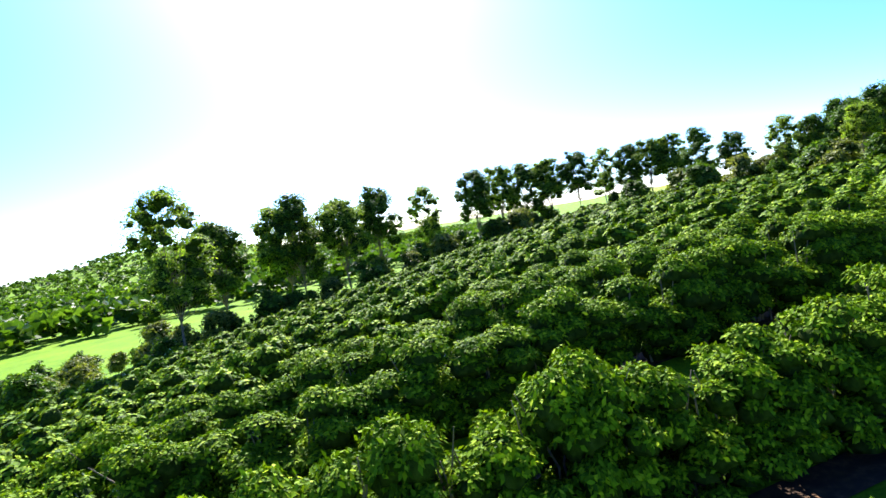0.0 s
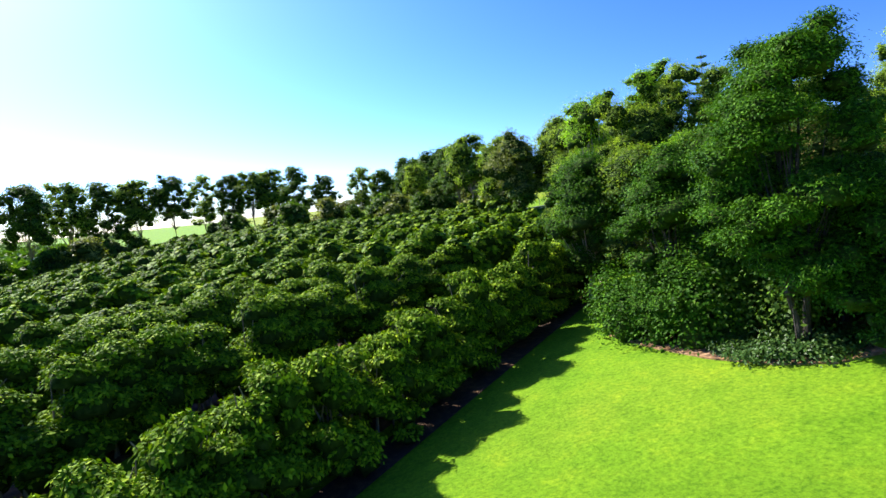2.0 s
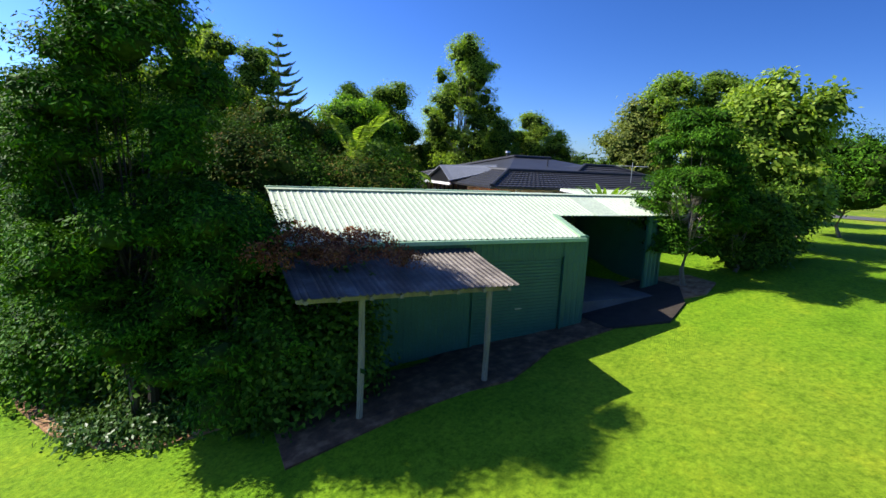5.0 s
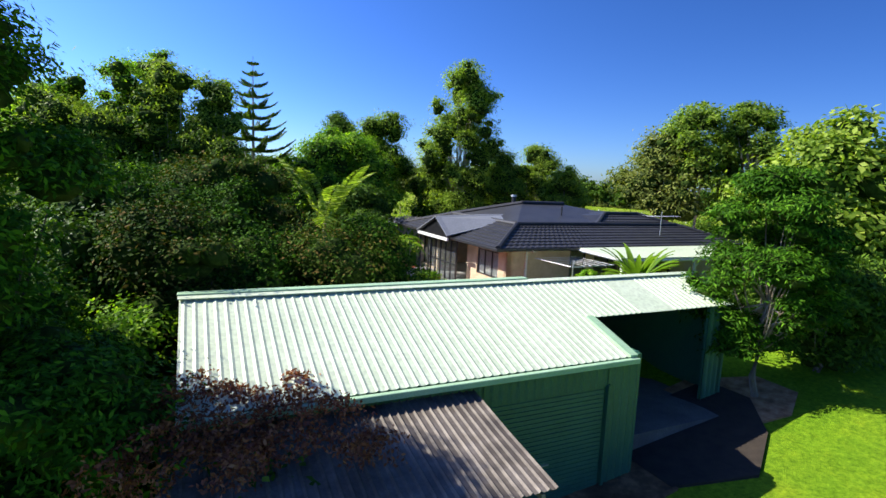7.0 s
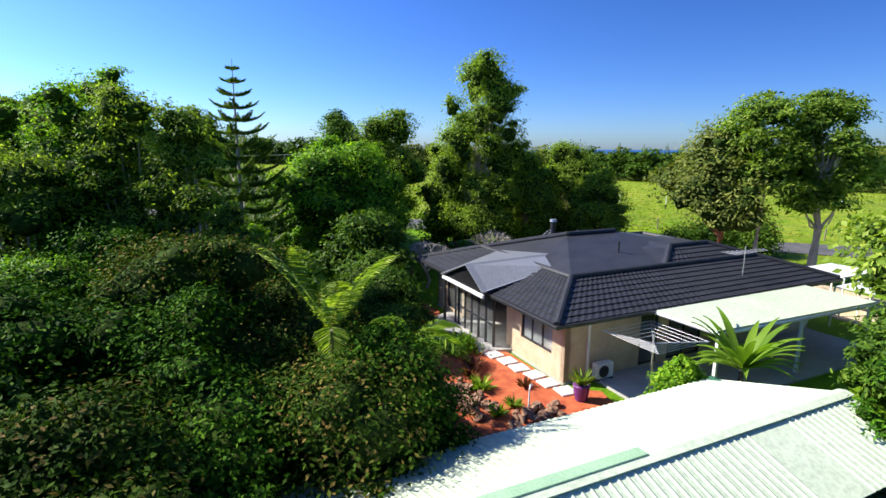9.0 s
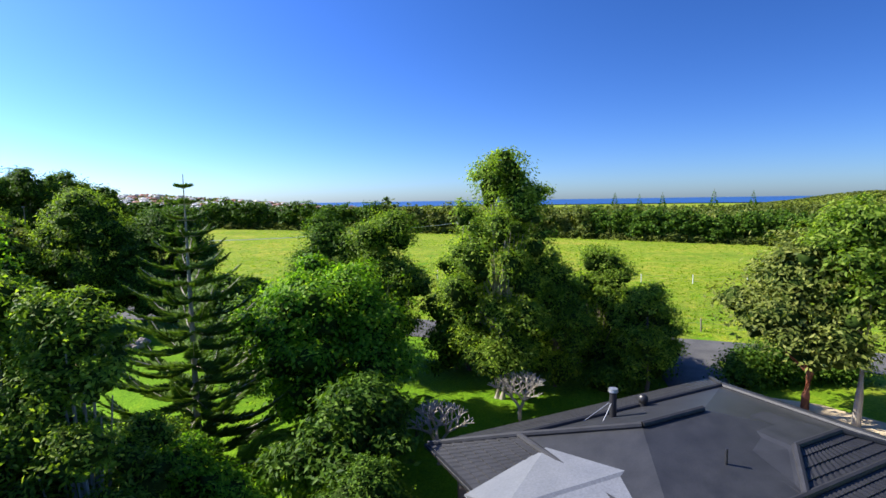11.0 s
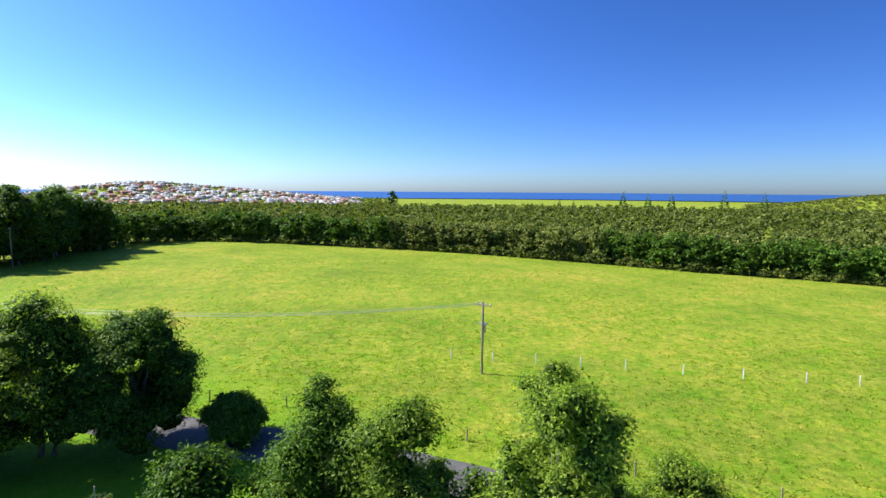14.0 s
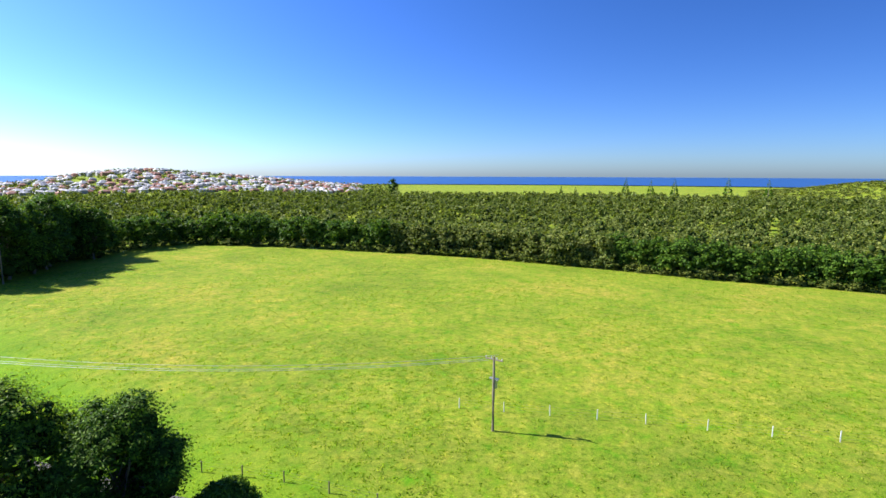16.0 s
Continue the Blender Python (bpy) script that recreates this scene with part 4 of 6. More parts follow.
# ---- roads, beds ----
# brown soil with the shade of the coffee rows put into its colour
SHADED_SOIL = surface("shaded_soil", [(0.022, 0.012, 0.006), (0.06, 0.03, 0.013), (0.17, 0.085, 0.035)], 3, 0.95, 0.6, 25)
tagged(ribbon("road", [(48, 120), (52.5, 80), (57, 62), (63, 45), (66.5, 30), (70, 17), (73, 6), (78, -12), (90, -60)], 5.0, ASPHALT, 0.05), "narrow grey asphalt country road", "road", kind="structure")
tagged(ribbon("driveway", [(67.5, 16.6), (63.5, 15.6), (60.5, 14.2), (58.5, 12.2)], 3.6, ASPHALT, 0.07), "short asphalt driveway off the road", "driveway", kind="structure")
tagged(drape("gravel_drive", [(57.5, 12.5), (60.5, 14.3), (62.5, 12.4), (62.8, 9.5), (61, 5), (57, 0), (53, -1), (53.2, 2.5), (55.5, 6)], GRAVEL, 0.09), "pale sandy gravel turning area beside the house", "driveway", kind="structure")
tagged(drape("garden_bed", [(22.0, 10.6), (21.3, 12.2), (21.0, 14.5), (21.2, 17.5), (21.9, 21.2), (23.5, 23.5), (27, 24), (29, 20), (29, 14), (27.2, 11.5), (25.6, 8.6), (24, 9.2)], DRYMULCH, 0.06), "mulched garden bed with a curved edge", "garden bed", kind="structure")
tagged(drape("mulch_bed", [(33.2, 4.0), (34.6, 3.2), (36.0, 2.2), (37.0, 1.4), (38.4, 1.3), (39, 2.4), (38, 4.2), (35.5, 5.4)], DRYMULCH, 0.06), "patch of bare brown mulch beside the shed", "garden bed", kind="structure")


def uv_world(u, v):
    p = HOUSE @ Vector((u, v, 0))
    return (p.x, p.y)


tagged(drape("red_mulch_bed", [uv_world(*q) for q in ((0.7, 0.2), (0.6, 4.0), (-1.2, 5.0), (-3.0, 5.0), (-4.2, 3.5), (-4.3, 1.0), (-3.5, -1.4), (-0.5, -2.2), (1.2, -2.0), (1.6, -0.4))], REDMULCH, 0.06), "garden bed of bright red mulch", "garden bed", kind="structure")

tagged(ribbon("soil_strip", [tuple(FIRST_ROW + ROW_DIR * t - ROW_NRM * 2.2) for t in (-40, -20, 0, 15, 29)], 1.5, SHADED_SOIL, 0.04), "strip of bare brown soil along the hedge row", "soil", kind="structure")

# dark sheet added for the shade in the gaps of the first rows
tagged(ribbon("plantation_soil", [tuple(FIRST_ROW + ROW_DIR * t + ROW_NRM * 4.6) for t in (-60, -40, -20, 0, 15, 29)], 11.0, SHADED_SOIL, 0.03), "brown soil sheet coloured dark for the shade between the coffee rows", "soil", kind="structure")


def site_world(u, v):
    p = SITE @ Vector((u, v, 0))
    return (p.x, p.y)


tagged(drape("carport_floor", [site_world(*q) for q in ((-9.8, -2.9), (-7, -2.8), (-4.2, -2.5), (-2.0, -1.2), (0.4, -1.0), (0.4, 0.3), (-5, 0.3), (-9.8, 0.3))], BROWNMULCH, 0.05), "dark mulch floor under the carport", "floor", kind="structure")
# the shed's cast shadow is put into this apron's gravel colour
tagged(drape("shed_apron", [site_world(*q) for q in ((0.3, -0.9), (2.2, -1.6), (4.0, -0.6), (5.3, 0.8), (5.2, 2.2), (0.4, 2.0))], surface("shadowed_gravel", [(0.020, 0.014, 0.009), (0.042, 0.030, 0.019)], 3, 0.95, 0.4, 30), 0.07), "gravel apron at the shed opening, coloured dark for the shed shadow", "apron", kind="structure")

# ---- trees ----
tree("shade_tree", (22.3, 12.0), 11.2, 5.8, FEATHER, DARKBARK, "large feathery-leaved shade tree with dense dark crown", n=80000, leaf=0.13, count=54, base=0.10, flat=0.6, seed=5, full=0.75, stems=2, trunk_r=0.13, droop=0.2, wide=0.36)
tree("shrub", (25.5, 12.5), 5.6, 4.2, LIME, BARK, "bright green leafy shrub at the end of the shed", category="shrub", n=20000, leaf=0.13, count=26, base=0.02, seed=9, stems=3, trunk_r=0.06, wide=0.5)
tree("shade_tree", (22.9, 17.6), 8.2, 6.0, FEATHER, DARKBARK, "leafy green tree with foliage down to the ground", n=36000, leaf=0.13, count=40, base=0.0, flat=0.6, seed=6, stems=3, trunk_r=0.12, droop=0.3, wide=0.36)
tree("shade_tree", (26.4, 15.2), 7.6, 5.2, DARKGUM, BARK, "dark leafy tree standing in the garden bed", n=24000, leaf=0.14, count=26, base=0.02, seed=8, full=0.4, stems=2, trunk_r=0.1, wide=0.5)
tree("shade_tree", (23.5, 9.9), 6.0, 4.4, FEATHER, DARKBARK, "young feathery tree against the end of the shed", n=24000, leaf=0.12, count=24, base=0.05, seed=7, stems=2, trunk_r=0.08, droop=0.3, wide=0.36)
for k, (x, y, h, w) in enumerate(((30.2, 17.2, 7.8, 5.6), (31.5, 19.0, 8.8, 6.8), (28.0, 20.5, 9.0, 6.5), (33.5, 23.5, 8.0, 6.5), (34.6, 18.6, 4.4, 4.4), (36.0, 22.4, 4.6, 5.0), (33.8, 16.4, 4.4, 4.2), (32.9, 14.4, 5.0, 4.6), (31.2, 14.9, 5.2, 4.4), (29.2, 15.9, 5.6, 4.4), (33.2, 17.4, 6.2, 5.6), (30.0, 20.6, 8.0, 6.0), (35.6, 16.6, 2.4, 3.0), (36.8, 20.0, 2.6, 3.6), (27.4, 17.6, 6.5, 5.0), (29.0, 14.8, 6.8, 5.0), (31.0, 13.4, 6.0, 4.6), (32.6, 12.9, 4.8, 3.6), (26.6, 16.0, 7.6, 4.6), (27.2, 13.6, 7.6, 4.4), (27.2, 16.9, 8.6, 4.8))):
    tree("garden_tree", (x, y), h, w, BRONZE_TIP if k % 3 == 1 else BRONZE, DARKBARK, "bushy garden tree with bronze-tipped dark foliage", n=34000 if k < 4 else 24000, leaf=0.115, count=34 if k < 4 else 22, base=0.0, seed=20 + k, group="garden trees behind the shed", full=0.5, stems=2, trunk_r=0.09, wide=0.5)
for k, (x, y, top, w) in enumerate(((34.2, 27.0, 17.3, 4.8), (33.8, 29.2, 18.2, 5.2), (35.3, 24.9, 16.6, 4.4), (32.1, 28.1, 15.0, 5.2), (30.4, 27.8, 15.0, 5.4), (31.0, 32.4, 16.6, 6.6), (28.6, 25.0, 11.6, 6.0), (31.6, 25.0, 12.2, 5.2), (34.6, 22.4, 11.6, 4.6), (37.2, 24.2, 11.4, 4.4), (33.0, 36.6, 15.4, 6.6), (27.0, 28.8, 11.6, 6.0), (37.6, 27.2, 11.6, 4.4), (29.0, 21.6, 11.8, 5.4), (38.6, 40.0, 12.0, 6.0))):
    tree("garden_gum", (x, y), top - rz(x, y), w, (GUM, LIME, GUM, FEATHER)[k % 4] if k not in (0, 2) else GUM, PALEBARK, "tall green garden tree with rounded leafy lobes", n=24000, leaf=0.15, count=36, base=0.10, seed=30 + k, group="trees beyond the shed", full=0.7)
tree("ridge_gum", (43.7, 64.6), 10.8, 8.0, OLIVE, BARK, "olive gum standing at the end of the coffee rows", n=11000, leaf=0.3, count=24, base=0.2, seed=140)
tree("gum_tree", (58.4, 22.3), 7.4, 4.4, GUM, BARK, "leafy grey-green gum behind the house", n=17000, leaf=0.19, count=26, base=0.04, seed=52, shell=0.5)
tree("gum_tree", (58.2, 28.0), 6.4, 5.6, GUM, BARK, "low leafy gum behind the house", n=17000, leaf=0.19, count=26, base=0.03, seed=53, shell=0.5)
tree("gum_tree", (60.6, 24.6), 6.6, 5.4, GUM, BARK, "green leafy gum behind the house", n=17000, leaf=0.19, count=26, base=0.03, seed=54, shell=0.5)
tree("gum_tree", (54.8, 24.2), 14.1, 6.8, GUM, PALEBARK, "tall upright gum tree with clumped grey-green crown", n=38000, leaf=0.19, count=60, base=0.05, seed=43, stems=2, trunk_r=0.16, flat=1.0, shell=0.55, core=0.62, full=0.5)
tree("gum_tree", (54.2, 36.6), 10.4, 5.5, DARKGUM, BARK, "dark leafy gum tree in the garden", n=20000, leaf=0.21, count=26, base=0.15, seed=42)
tree("gum_tree", (55.2, 32.4), 10.2, 6.0, GUM, BARK, "grey-green gum tree in the garden", n=20000, leaf=0.21, count=26, base=0.15, seed=43)
tree("mango_tree", (47.8, 29.6), 7.8, 8.8, LIME, BARK, "dense bright lime-green broad-leaved tree", n=30000, leaf=0.22, count=44, base=0.02, seed=44, full=0.6, wide=0.55)
tree("gum_tree", (61.6, 20.8), 8.0, 4.6, GUM, BARK, "grey-green gum by the drive", n=17000, leaf=0.19, count=26, base=0.12, seed=45, shell=0.5)
tree("gum_tree", (60.2, 17.6), 6.2, 4.0, GUM, BARK, "green rounded gum by the drive", n=17000, leaf=0.19, count=26, base=0.15, seed=46, shell=0.5)
tree("gum_tree", (60.8, 10.2), 8.5, 5.6, OLIVE, REDBARK, "olive gum with red flowers and reddish trunk", n=10000, leaf=0.28, count=16, base=0.3, seed=47, trunk_r=0.2)
tree("gum_tree", (62.0, 5.2), 11.3, 5.4, GUM, PALEBARK, "large gum tree with pale forked trunk", n=15000, leaf=0.27, count=30, base=0.3, seed=48, trunk_r=0.25, shell=0.4, core=0.5, flat=0.6)
tree("gum_tree", (60.6, 8.2), 10.8, 4.6, GUM, PALEBARK, "slim open-crowned gum beside the drive", n=8000, leaf=0.27, count=18, base=0.45, seed=148, trunk_r=0.16, shell=0.4, core=0.5)
tree("jacaranda", (37.7, 2.3), 7.0, 4.0, FEATHER, BARK, "slender feathery-leaved tree with pale trunk beside the shed", n=32000, leaf=0.16, count=46, base=0.10, flat=0.55, seed=49, trunk_r=0.09, droop=0.3, wide=0.3, full=0.75)
for k, (x, y, h, w) in enumerate(((40.3, 0.9, 3.6, 3.4), (42.4, -0.2, 3.0, 3.2), (44.6, 2.6, 3.0, 3.0))):
    tree("shrub", (x, y), h, w, DARKGUM, BARK, "dense dark green shrub beside the shed", category="shrub", n=7000, leaf=0.2, count=16, base=0.0, seed=80 + k, group="shrubs beside the shed", stems=3, trunk_r=0.05)
tree("yellow_tree", (46.5, 0.6), 7.6, 6.2, YELLOWGREEN, BARK, "bushy yellow-green leaved tree on the lawn", n=12000, leaf=0.28, count=18, base=0.12, seed=50, wide=0.55)
tree("shade_tree", (55.5, -3.0), 5.5, 8.5, FEATHER, BARK, "wide flat-topped feathery tree beyond the house", n=12000, leaf=0.26, count=18, base=0.3, seed=51, flat=0.45, wide=0.3)
for k, (x, y, h, w) in enumerate(((50.4, 63.4, 12.0, 10.5), (55.2, 58.8, 10.8, 9.6), (45.0, 70.0, 11.6, 9.0), (60.0, 53.6, 3.6, 5.2))):
    tree("camphor_tree", (x, y), h, w, DARKGUM if k % 2 else GUM, BARK, "broad rounded green camphor tree by the road", n=26000, leaf=0.27, count=46, base=0.06, seed=60 + k, group="trees along the road", stems=2)
for k, (x, y, h, w) in enumerate(((52.0, 44.0, 5.5, 6.0), (50.0, 38.5, 5.0, 5.5), (57.0, 41.0, 5.5, 5.5), (58.0, 29.0, 5.0, 5.5), (63.0, 22.5, 5.0, 4.5), (43.5, 24.5, 4.2, 4.5))):
    tree("shrub", (x, y), h, w, DARKGUM, BARK, "dense dark green garden shrub", category="shrub", n=8000, leaf=0.28, count=14, base=0.02, seed=70 + k, group="shrubs along the garden edge", stems=3, trunk_r=0.06)


def araucaria(at, h, label):
    """A tiered pine: whorls of straight, rising, needle-covered branches."""
    rng = np.random.default_rng(9)
    ob = tagged(new("norfolk_pine"), label, "pine tree")
    ob.location = (*at, rz(*at) - 0.1)
    bm = bmesh.new()
    tube(bm, [(0, 0, 0), (0.02, 0, h * 0.5), (0, 0, h)], [0.2, 0.11, 0.015], 10)
    part("trunk", bm, PALEBARK, ob)
    tiers = 17
    for k in range(tiers):
        f = k / (tiers - 1)
        z = h * (0.10 + 0.86 * f ** 0.9)
        ln = (1 - f) ** 0.95 * 4.6 + 0.28
        nb = 5 if k < 14 else 4
        for j in range(nb):
            a = 6.283 * j / nb + k * 0.7 + rng.normal() * 0.1
            d = np.array([math.cos(a), math.sin(a), 0])
            n = int(60 + 900 * (1 - f) ** 1.2)
            t = rng.random(n) ** 0.85
            C = d * (t * ln)[:, None] + np.array([0, 0, z])
            C[:, 2] += ln * (-0.06 * np.sin(3.1 * t) + 0.34 * t ** 2.2)
            sd = np.array([-d[1], d[0], 0])
            side = np.where(rng.random(n) > 0.5, 1, -1)[:, None] * sd
            D = unit(d * 0.75 + side * (0.45 + 0.5 * rng.random((n, 1))) + rng.normal(size=(n, 3)) * 0.12 + np.array([0, 0, 0.42]))
            V, Fc = leaf_arrays(C, D, (0.16 + 0.50 * np.sin(np.pi * np.clip(0.25 + 0.75 * t, 0, 1)) * (1 - f * 0.6)), rng, 0.16)
            limb = data_part("branch", arrays_mesh("branch", V, Fc, PINELEAF), ob)
            bm = bmesh.new()
            tube(bm, [(d[0] * ln * q, d[1] * ln * q, z + ln * (-0.06 * math.sin(3.1 * q) + 0.34 * q ** 2.2)) for q in (0, 0.35, 0.7, 0.97)], [0.05, 0.04, 0.025, 0.01], 5)
            part("limb", bm, PALEBARK, limb)
    return ob


araucaria((42.1, 32.2), 13.8, "tall tiered pine with upswept spiky branches")

# ridge trees beyond the plantation
RIDGE = [(-76, 73, 27), (-84, 94, 23), (-76, 108, 24), (-72, 108, 25), (-62, 112, 21), (-58, 124, 22), (-50, 140, 21), (-37, 150, 21), (-31, 160, 21), (-24, 164, 20), (-17, 170, 19), (-8, 170, 18), (0, 174, 18), (8, 176, 17), (14, 172, 17), (26, 162, 17), (20, 172, 17), (32, 150, 15), (39, 136, 16), (46, 140, 15), (56, 140, 14), (50, 106, 14), (46, 84, 14), (48, 94, 13), (53, 112, 13)]
RIDGE_KINDS = []
for i, (x, y, h) in enumerate(RIDGE):
    h *= 1.14 if x < 28 else 1.0
    k = i % 6
    if i < 6:
        ob = tree("ridge_gum", (x, y), h * 1.04, 15.0, DARKGUM if i % 2 else GUM, BARK, "tall open-crowned gum along the plantation edge", n=11500, leaf=0.6, count=44, base=0.36 if i % 3 else 0.2, seed=90 + i, group="gums along the ridge", trunk_r=0.24, shell=0.45, core=0.52, full=0.7)
        RIDGE_KINDS.append((ob, h))
    else:
        src, hs = RIDGE_KINDS[k]
        copy_thing(src, pose(x, y, rz(x, y) - 0.2, 0, 0, 60 * i)).scale = (h / hs,) * 3

rng = np.random.default_rng(77)
for k in range(56):
    f = k / 56
    if f < 0.55:
        g_ = f / 0.55
        x, y = -80 + 66 * g_ + rng.normal() * 3, 74 + 96 * g_ + rng.normal() * 5
    else:
        g_ = (f - 0.55) / 0.45
        x, y = 4 + 52 * g_ + rng.normal() * 3, 172 - 80 * g_ + rng.normal() * 7
    hh = rng.uniform(5, 9) if f < 0.55 else rng.uniform(5, 9)
    if k < 6:
        ob = tree("understorey_tree", (x, y), hh, hh * 0.8, OLIVE if k % 2 else DARKGUM, BARK, "young leafy tree below the ridge gums", n=2200, leaf=0.64, count=14, base=0.05, seed=500 + k, group="young trees along the ridge")
        UNDER = UNDER + [(ob, hh)] if k else [(ob, hh)]
    else:
        src, hs = UNDER[k % 6]
        copy_thing(src, pose(x, y, rz(x, y) - 0.1, 0, 0, 40 * k)).scale = (hh / hs,) * 3

for k in range(16):
    y = 68 + 6 * k + rng.normal() * 2
    x = 42 + 0.17 * (y - 40) + rng.normal() * 1.5
    hh = rng.uniform(4, 7)
    src, hs = UNDER[k % 6]
    copy_thing(src, pose(x, y, rz(x, y) - 0.1, 0, 0, 70 * k)).scale = (hh / hs,) * 3

for k, (x, y) in enumerate(((-92, 56), (-97, 63), (-104, 60), (-99, 70), (-108, 70), (-92, 66), (-112, 78), (-88, 80), (-96, 84), (-104, 88), (-118, 86), (-122, 98))):
    src, hs = UNDER[k % 6]
    copy_thing(src, pose(x, y, rz(x, y) - 0.1, 0, 0, 50 * k)).scale = (rng.uniform(5, 9) / hs,) * 3

# ---- woods and distance ----
def far_tree(n, leaf, seed, h=9.0, w=6.5, count=9):
    rng = np.random.default_rng(seed)
    B = lobes(h, w, rng, count, 0.12, 0.8, sub=0)
    P, D, face = crown_points(B, n, rng, 0.6, 0.1)
    V, Fc = leaf_arrays(P, D, leaf * (0.7 + 0.6 * rng.random(len(P))), rng, 0.75, face=face)
    return V, Fc, shade_cores(B, rng, 0.6, 4, 2)


def in_field(x, y):
    """The open paddock east of the road, out to the curved edge of the woods."""
    az = np.degrees(np.arctan2(x - 40, y - 20))
    edge = np.interp(az, [20, 28, 45, 68, 82, 96, 110], [182, 206, 184, 170, 166, 182, 195])
    return np.hypot(x - 40, y - 20), az, edge


rng = np.random.default_rng(12)
band, mids, fars = [], [], []
for _ in range(7500):
    az = rng.uniform(8, 118)
    rr = math.sqrt(rng.uniform(150 ** 2, 900 ** 2))
    x, y = 40 + rr * math.sin(math.radians(az)), 20 + rr * math.cos(math.radians(az))
    d, a, e = in_field(x, y)
    if d < e + 2:
        continue
    big = 0.8 + 0.5 * rng.random()
    rec = (x, y, rz(x, y) - 0.3, rng.random() * 6.28, big, big * (0.85 + 0.3 * rng.random()))
    (band if d < e + 22 else mids if d < 420 else fars).append(rec)
az = 18.0
while az < 114:
    d, a, e = in_field(40 + 100 * math.sin(math.radians(az)), 20 + 100 * math.cos(math.radians(az)))
    rr = float(e) + rng.uniform(0, 5)
    x, y = 40 + rr * math.sin(math.radians(az)), 20 + rr * math.cos(math.radians(az))
    band.append((x, y, rz(x, y) - 0.3, rng.random() * 6.28, 0.95 + 0.4 * rng.random(), 0.9 + 0.35 * rng.random()))
    az += 0.75
split = lambda recs: ([q for q in recs if math.sin(q[0] * 0.03 + q[1] * 0.05) > -0.2 and q[0] + q[1] * 0.2 < 235], [q for q in recs if not (math.sin(q[0] * 0.03 + q[1] * 0.05) > -0.2 and q[0] + q[1] * 0.2 < 235)])
for recs, n, leaf, nm in ((band, 800, 0.62, "wood_edge"), (mids, 220, 0.95, "wood"), (fars, 40, 2.3, "far_wood")):
    d_, o_ = split(recs)
    if nm != "wood_edge":
        d_, o_ = [], recs
    for k, (q, mt) in enumerate(((d_, DARKGUM), (o_, OLIVE))):
        if q:
            tagged(new(nm, scatter_mesh(nm, [far_tree(n, leaf, 200 + 7 * k + j, count=9 if n > 100 else 4) for j in range(5)], q, mt)), "dense bushland trees beyond the paddock", "trees", kind="stuff")


# ---- paddock: power poles, wires, fences ----
def power_pole(at, h, label, transformer):
    ob = tagged(new("power_pole"), label, "power pole", "power poles")
    ob.location = (*at, rz(*at) - 0.2)
    bm = bmesh.new()
    tube(bm, [(0, 0, 0), (0, 0, h * 0.5), (0.03, 0, h)], [0.16, 0.14, 0.11], 10)
    part("pole", bm, WOOD, ob)
    part("crossarm", boxed(-0.06, 0.06, -1.0, 1.0, h - 0.35, h - 0.23, 0.01), WOOD, ob)
    for k in (-0.9, -0.3, 0.3, 0.9):
        bm = bmesh.new()
        tube(bm, [(0, k, h - 0.24), (0, k, h - 0.12), (0, k, h - 0.04)], [0.03, 0.06, 0.03], 8)
        part("insulator", bm, WHITE, ob)
    if transformer:
        bm = bmesh.new()
        tube(bm, [(0.28, 0, h - 3.4), (0.28, 0, h - 3.35), (0.28, 0, h - 2.55), (0.28, 0, h - 2.5)], [0.2, 0.26, 0.26, 0.2], 14)
        part("transformer", bm, STEEL, ob, "pale grey transformer can")
        part("bracket", boxed(-0.05, 0.3, -0.5, 0.5, h - 2.4, h - 2.3), STEEL, ob)
    return ob


power_pole((84.2, 44.9), 8.1, "timber power pole with crossarm and grey transformer", True)
power_pole((77.5, 167.0), 9.6, "timber power pole at the edge of a wood", False)
P1, P2 = Vector((84.2, 44.9, rz(84.2, 44.9) + 7.8)), Vector((50.0, 100.0, 14.6))
for k in (-0.9, -0.3, 0.9):
    cu = bpy.data.curves.new("power_line", "CURVE")
    cu.dimensions, cu.bevel_depth, cu.bevel_resolution = "3D", 0.016, 1
    sp = cu.splines.new("POLY")
    sp.points.add(24)
    for i in range(25):
        f = i / 24
        q = P1.lerp(P2, f) + Vector((k, 0, -1.6 * 4 * f * (1 - f)))
        sp.points[i].co = (*q, 1)
    cu.materials.append(STEEL)
    tagged(new("power_line", cu), "thin sagging overhead power line", "cable", "power lines")


def fence_post_mesh(h, r):
    bm = bmesh.new()
    tube(bm, [(0, 0, -0.3), (0, 0, h), (0, 0, h + 0.03)], [r, r, r * 0.6], 7)
    me = bpy.data.meshes.new("fence_post")
    bm.to_mesh(me)
    bm.free()
    return me


def fence(name, line, gap, mesh, mat, label, wires=3):
    """Posts along a line with strained wires between them."""
    ob = tagged(new(name), label, "fence")
    mesh.materials.append(mat)
    P = []
    for a, b in zip(line, line[1:]):
        n = max(1, round(math.dist(a, b) / gap))
        P += [(a[0] + (b[0] - a[0]) * i / n, a[1] + (b[1] - a[1]) * i / n) for i in range(n)]
    P.append(line[-1])
    for p in P:
        q = new("post", mesh)
        q.location = (p[0], p[1], rz(*p))
        q.rotation_euler = (RNG.normal() * 0.03, RNG.normal() * 0.03, 0)
        q.parent = ob
    for w in range(wires):
        bm = bmesh.new()
        tube(bm, [(x, y, rz(x, y) + 0.35 + 0.33 * w) for x, y in P], [0.006] * len(P), 3)
        part("wire", bm, STEEL, ob)
    return ob


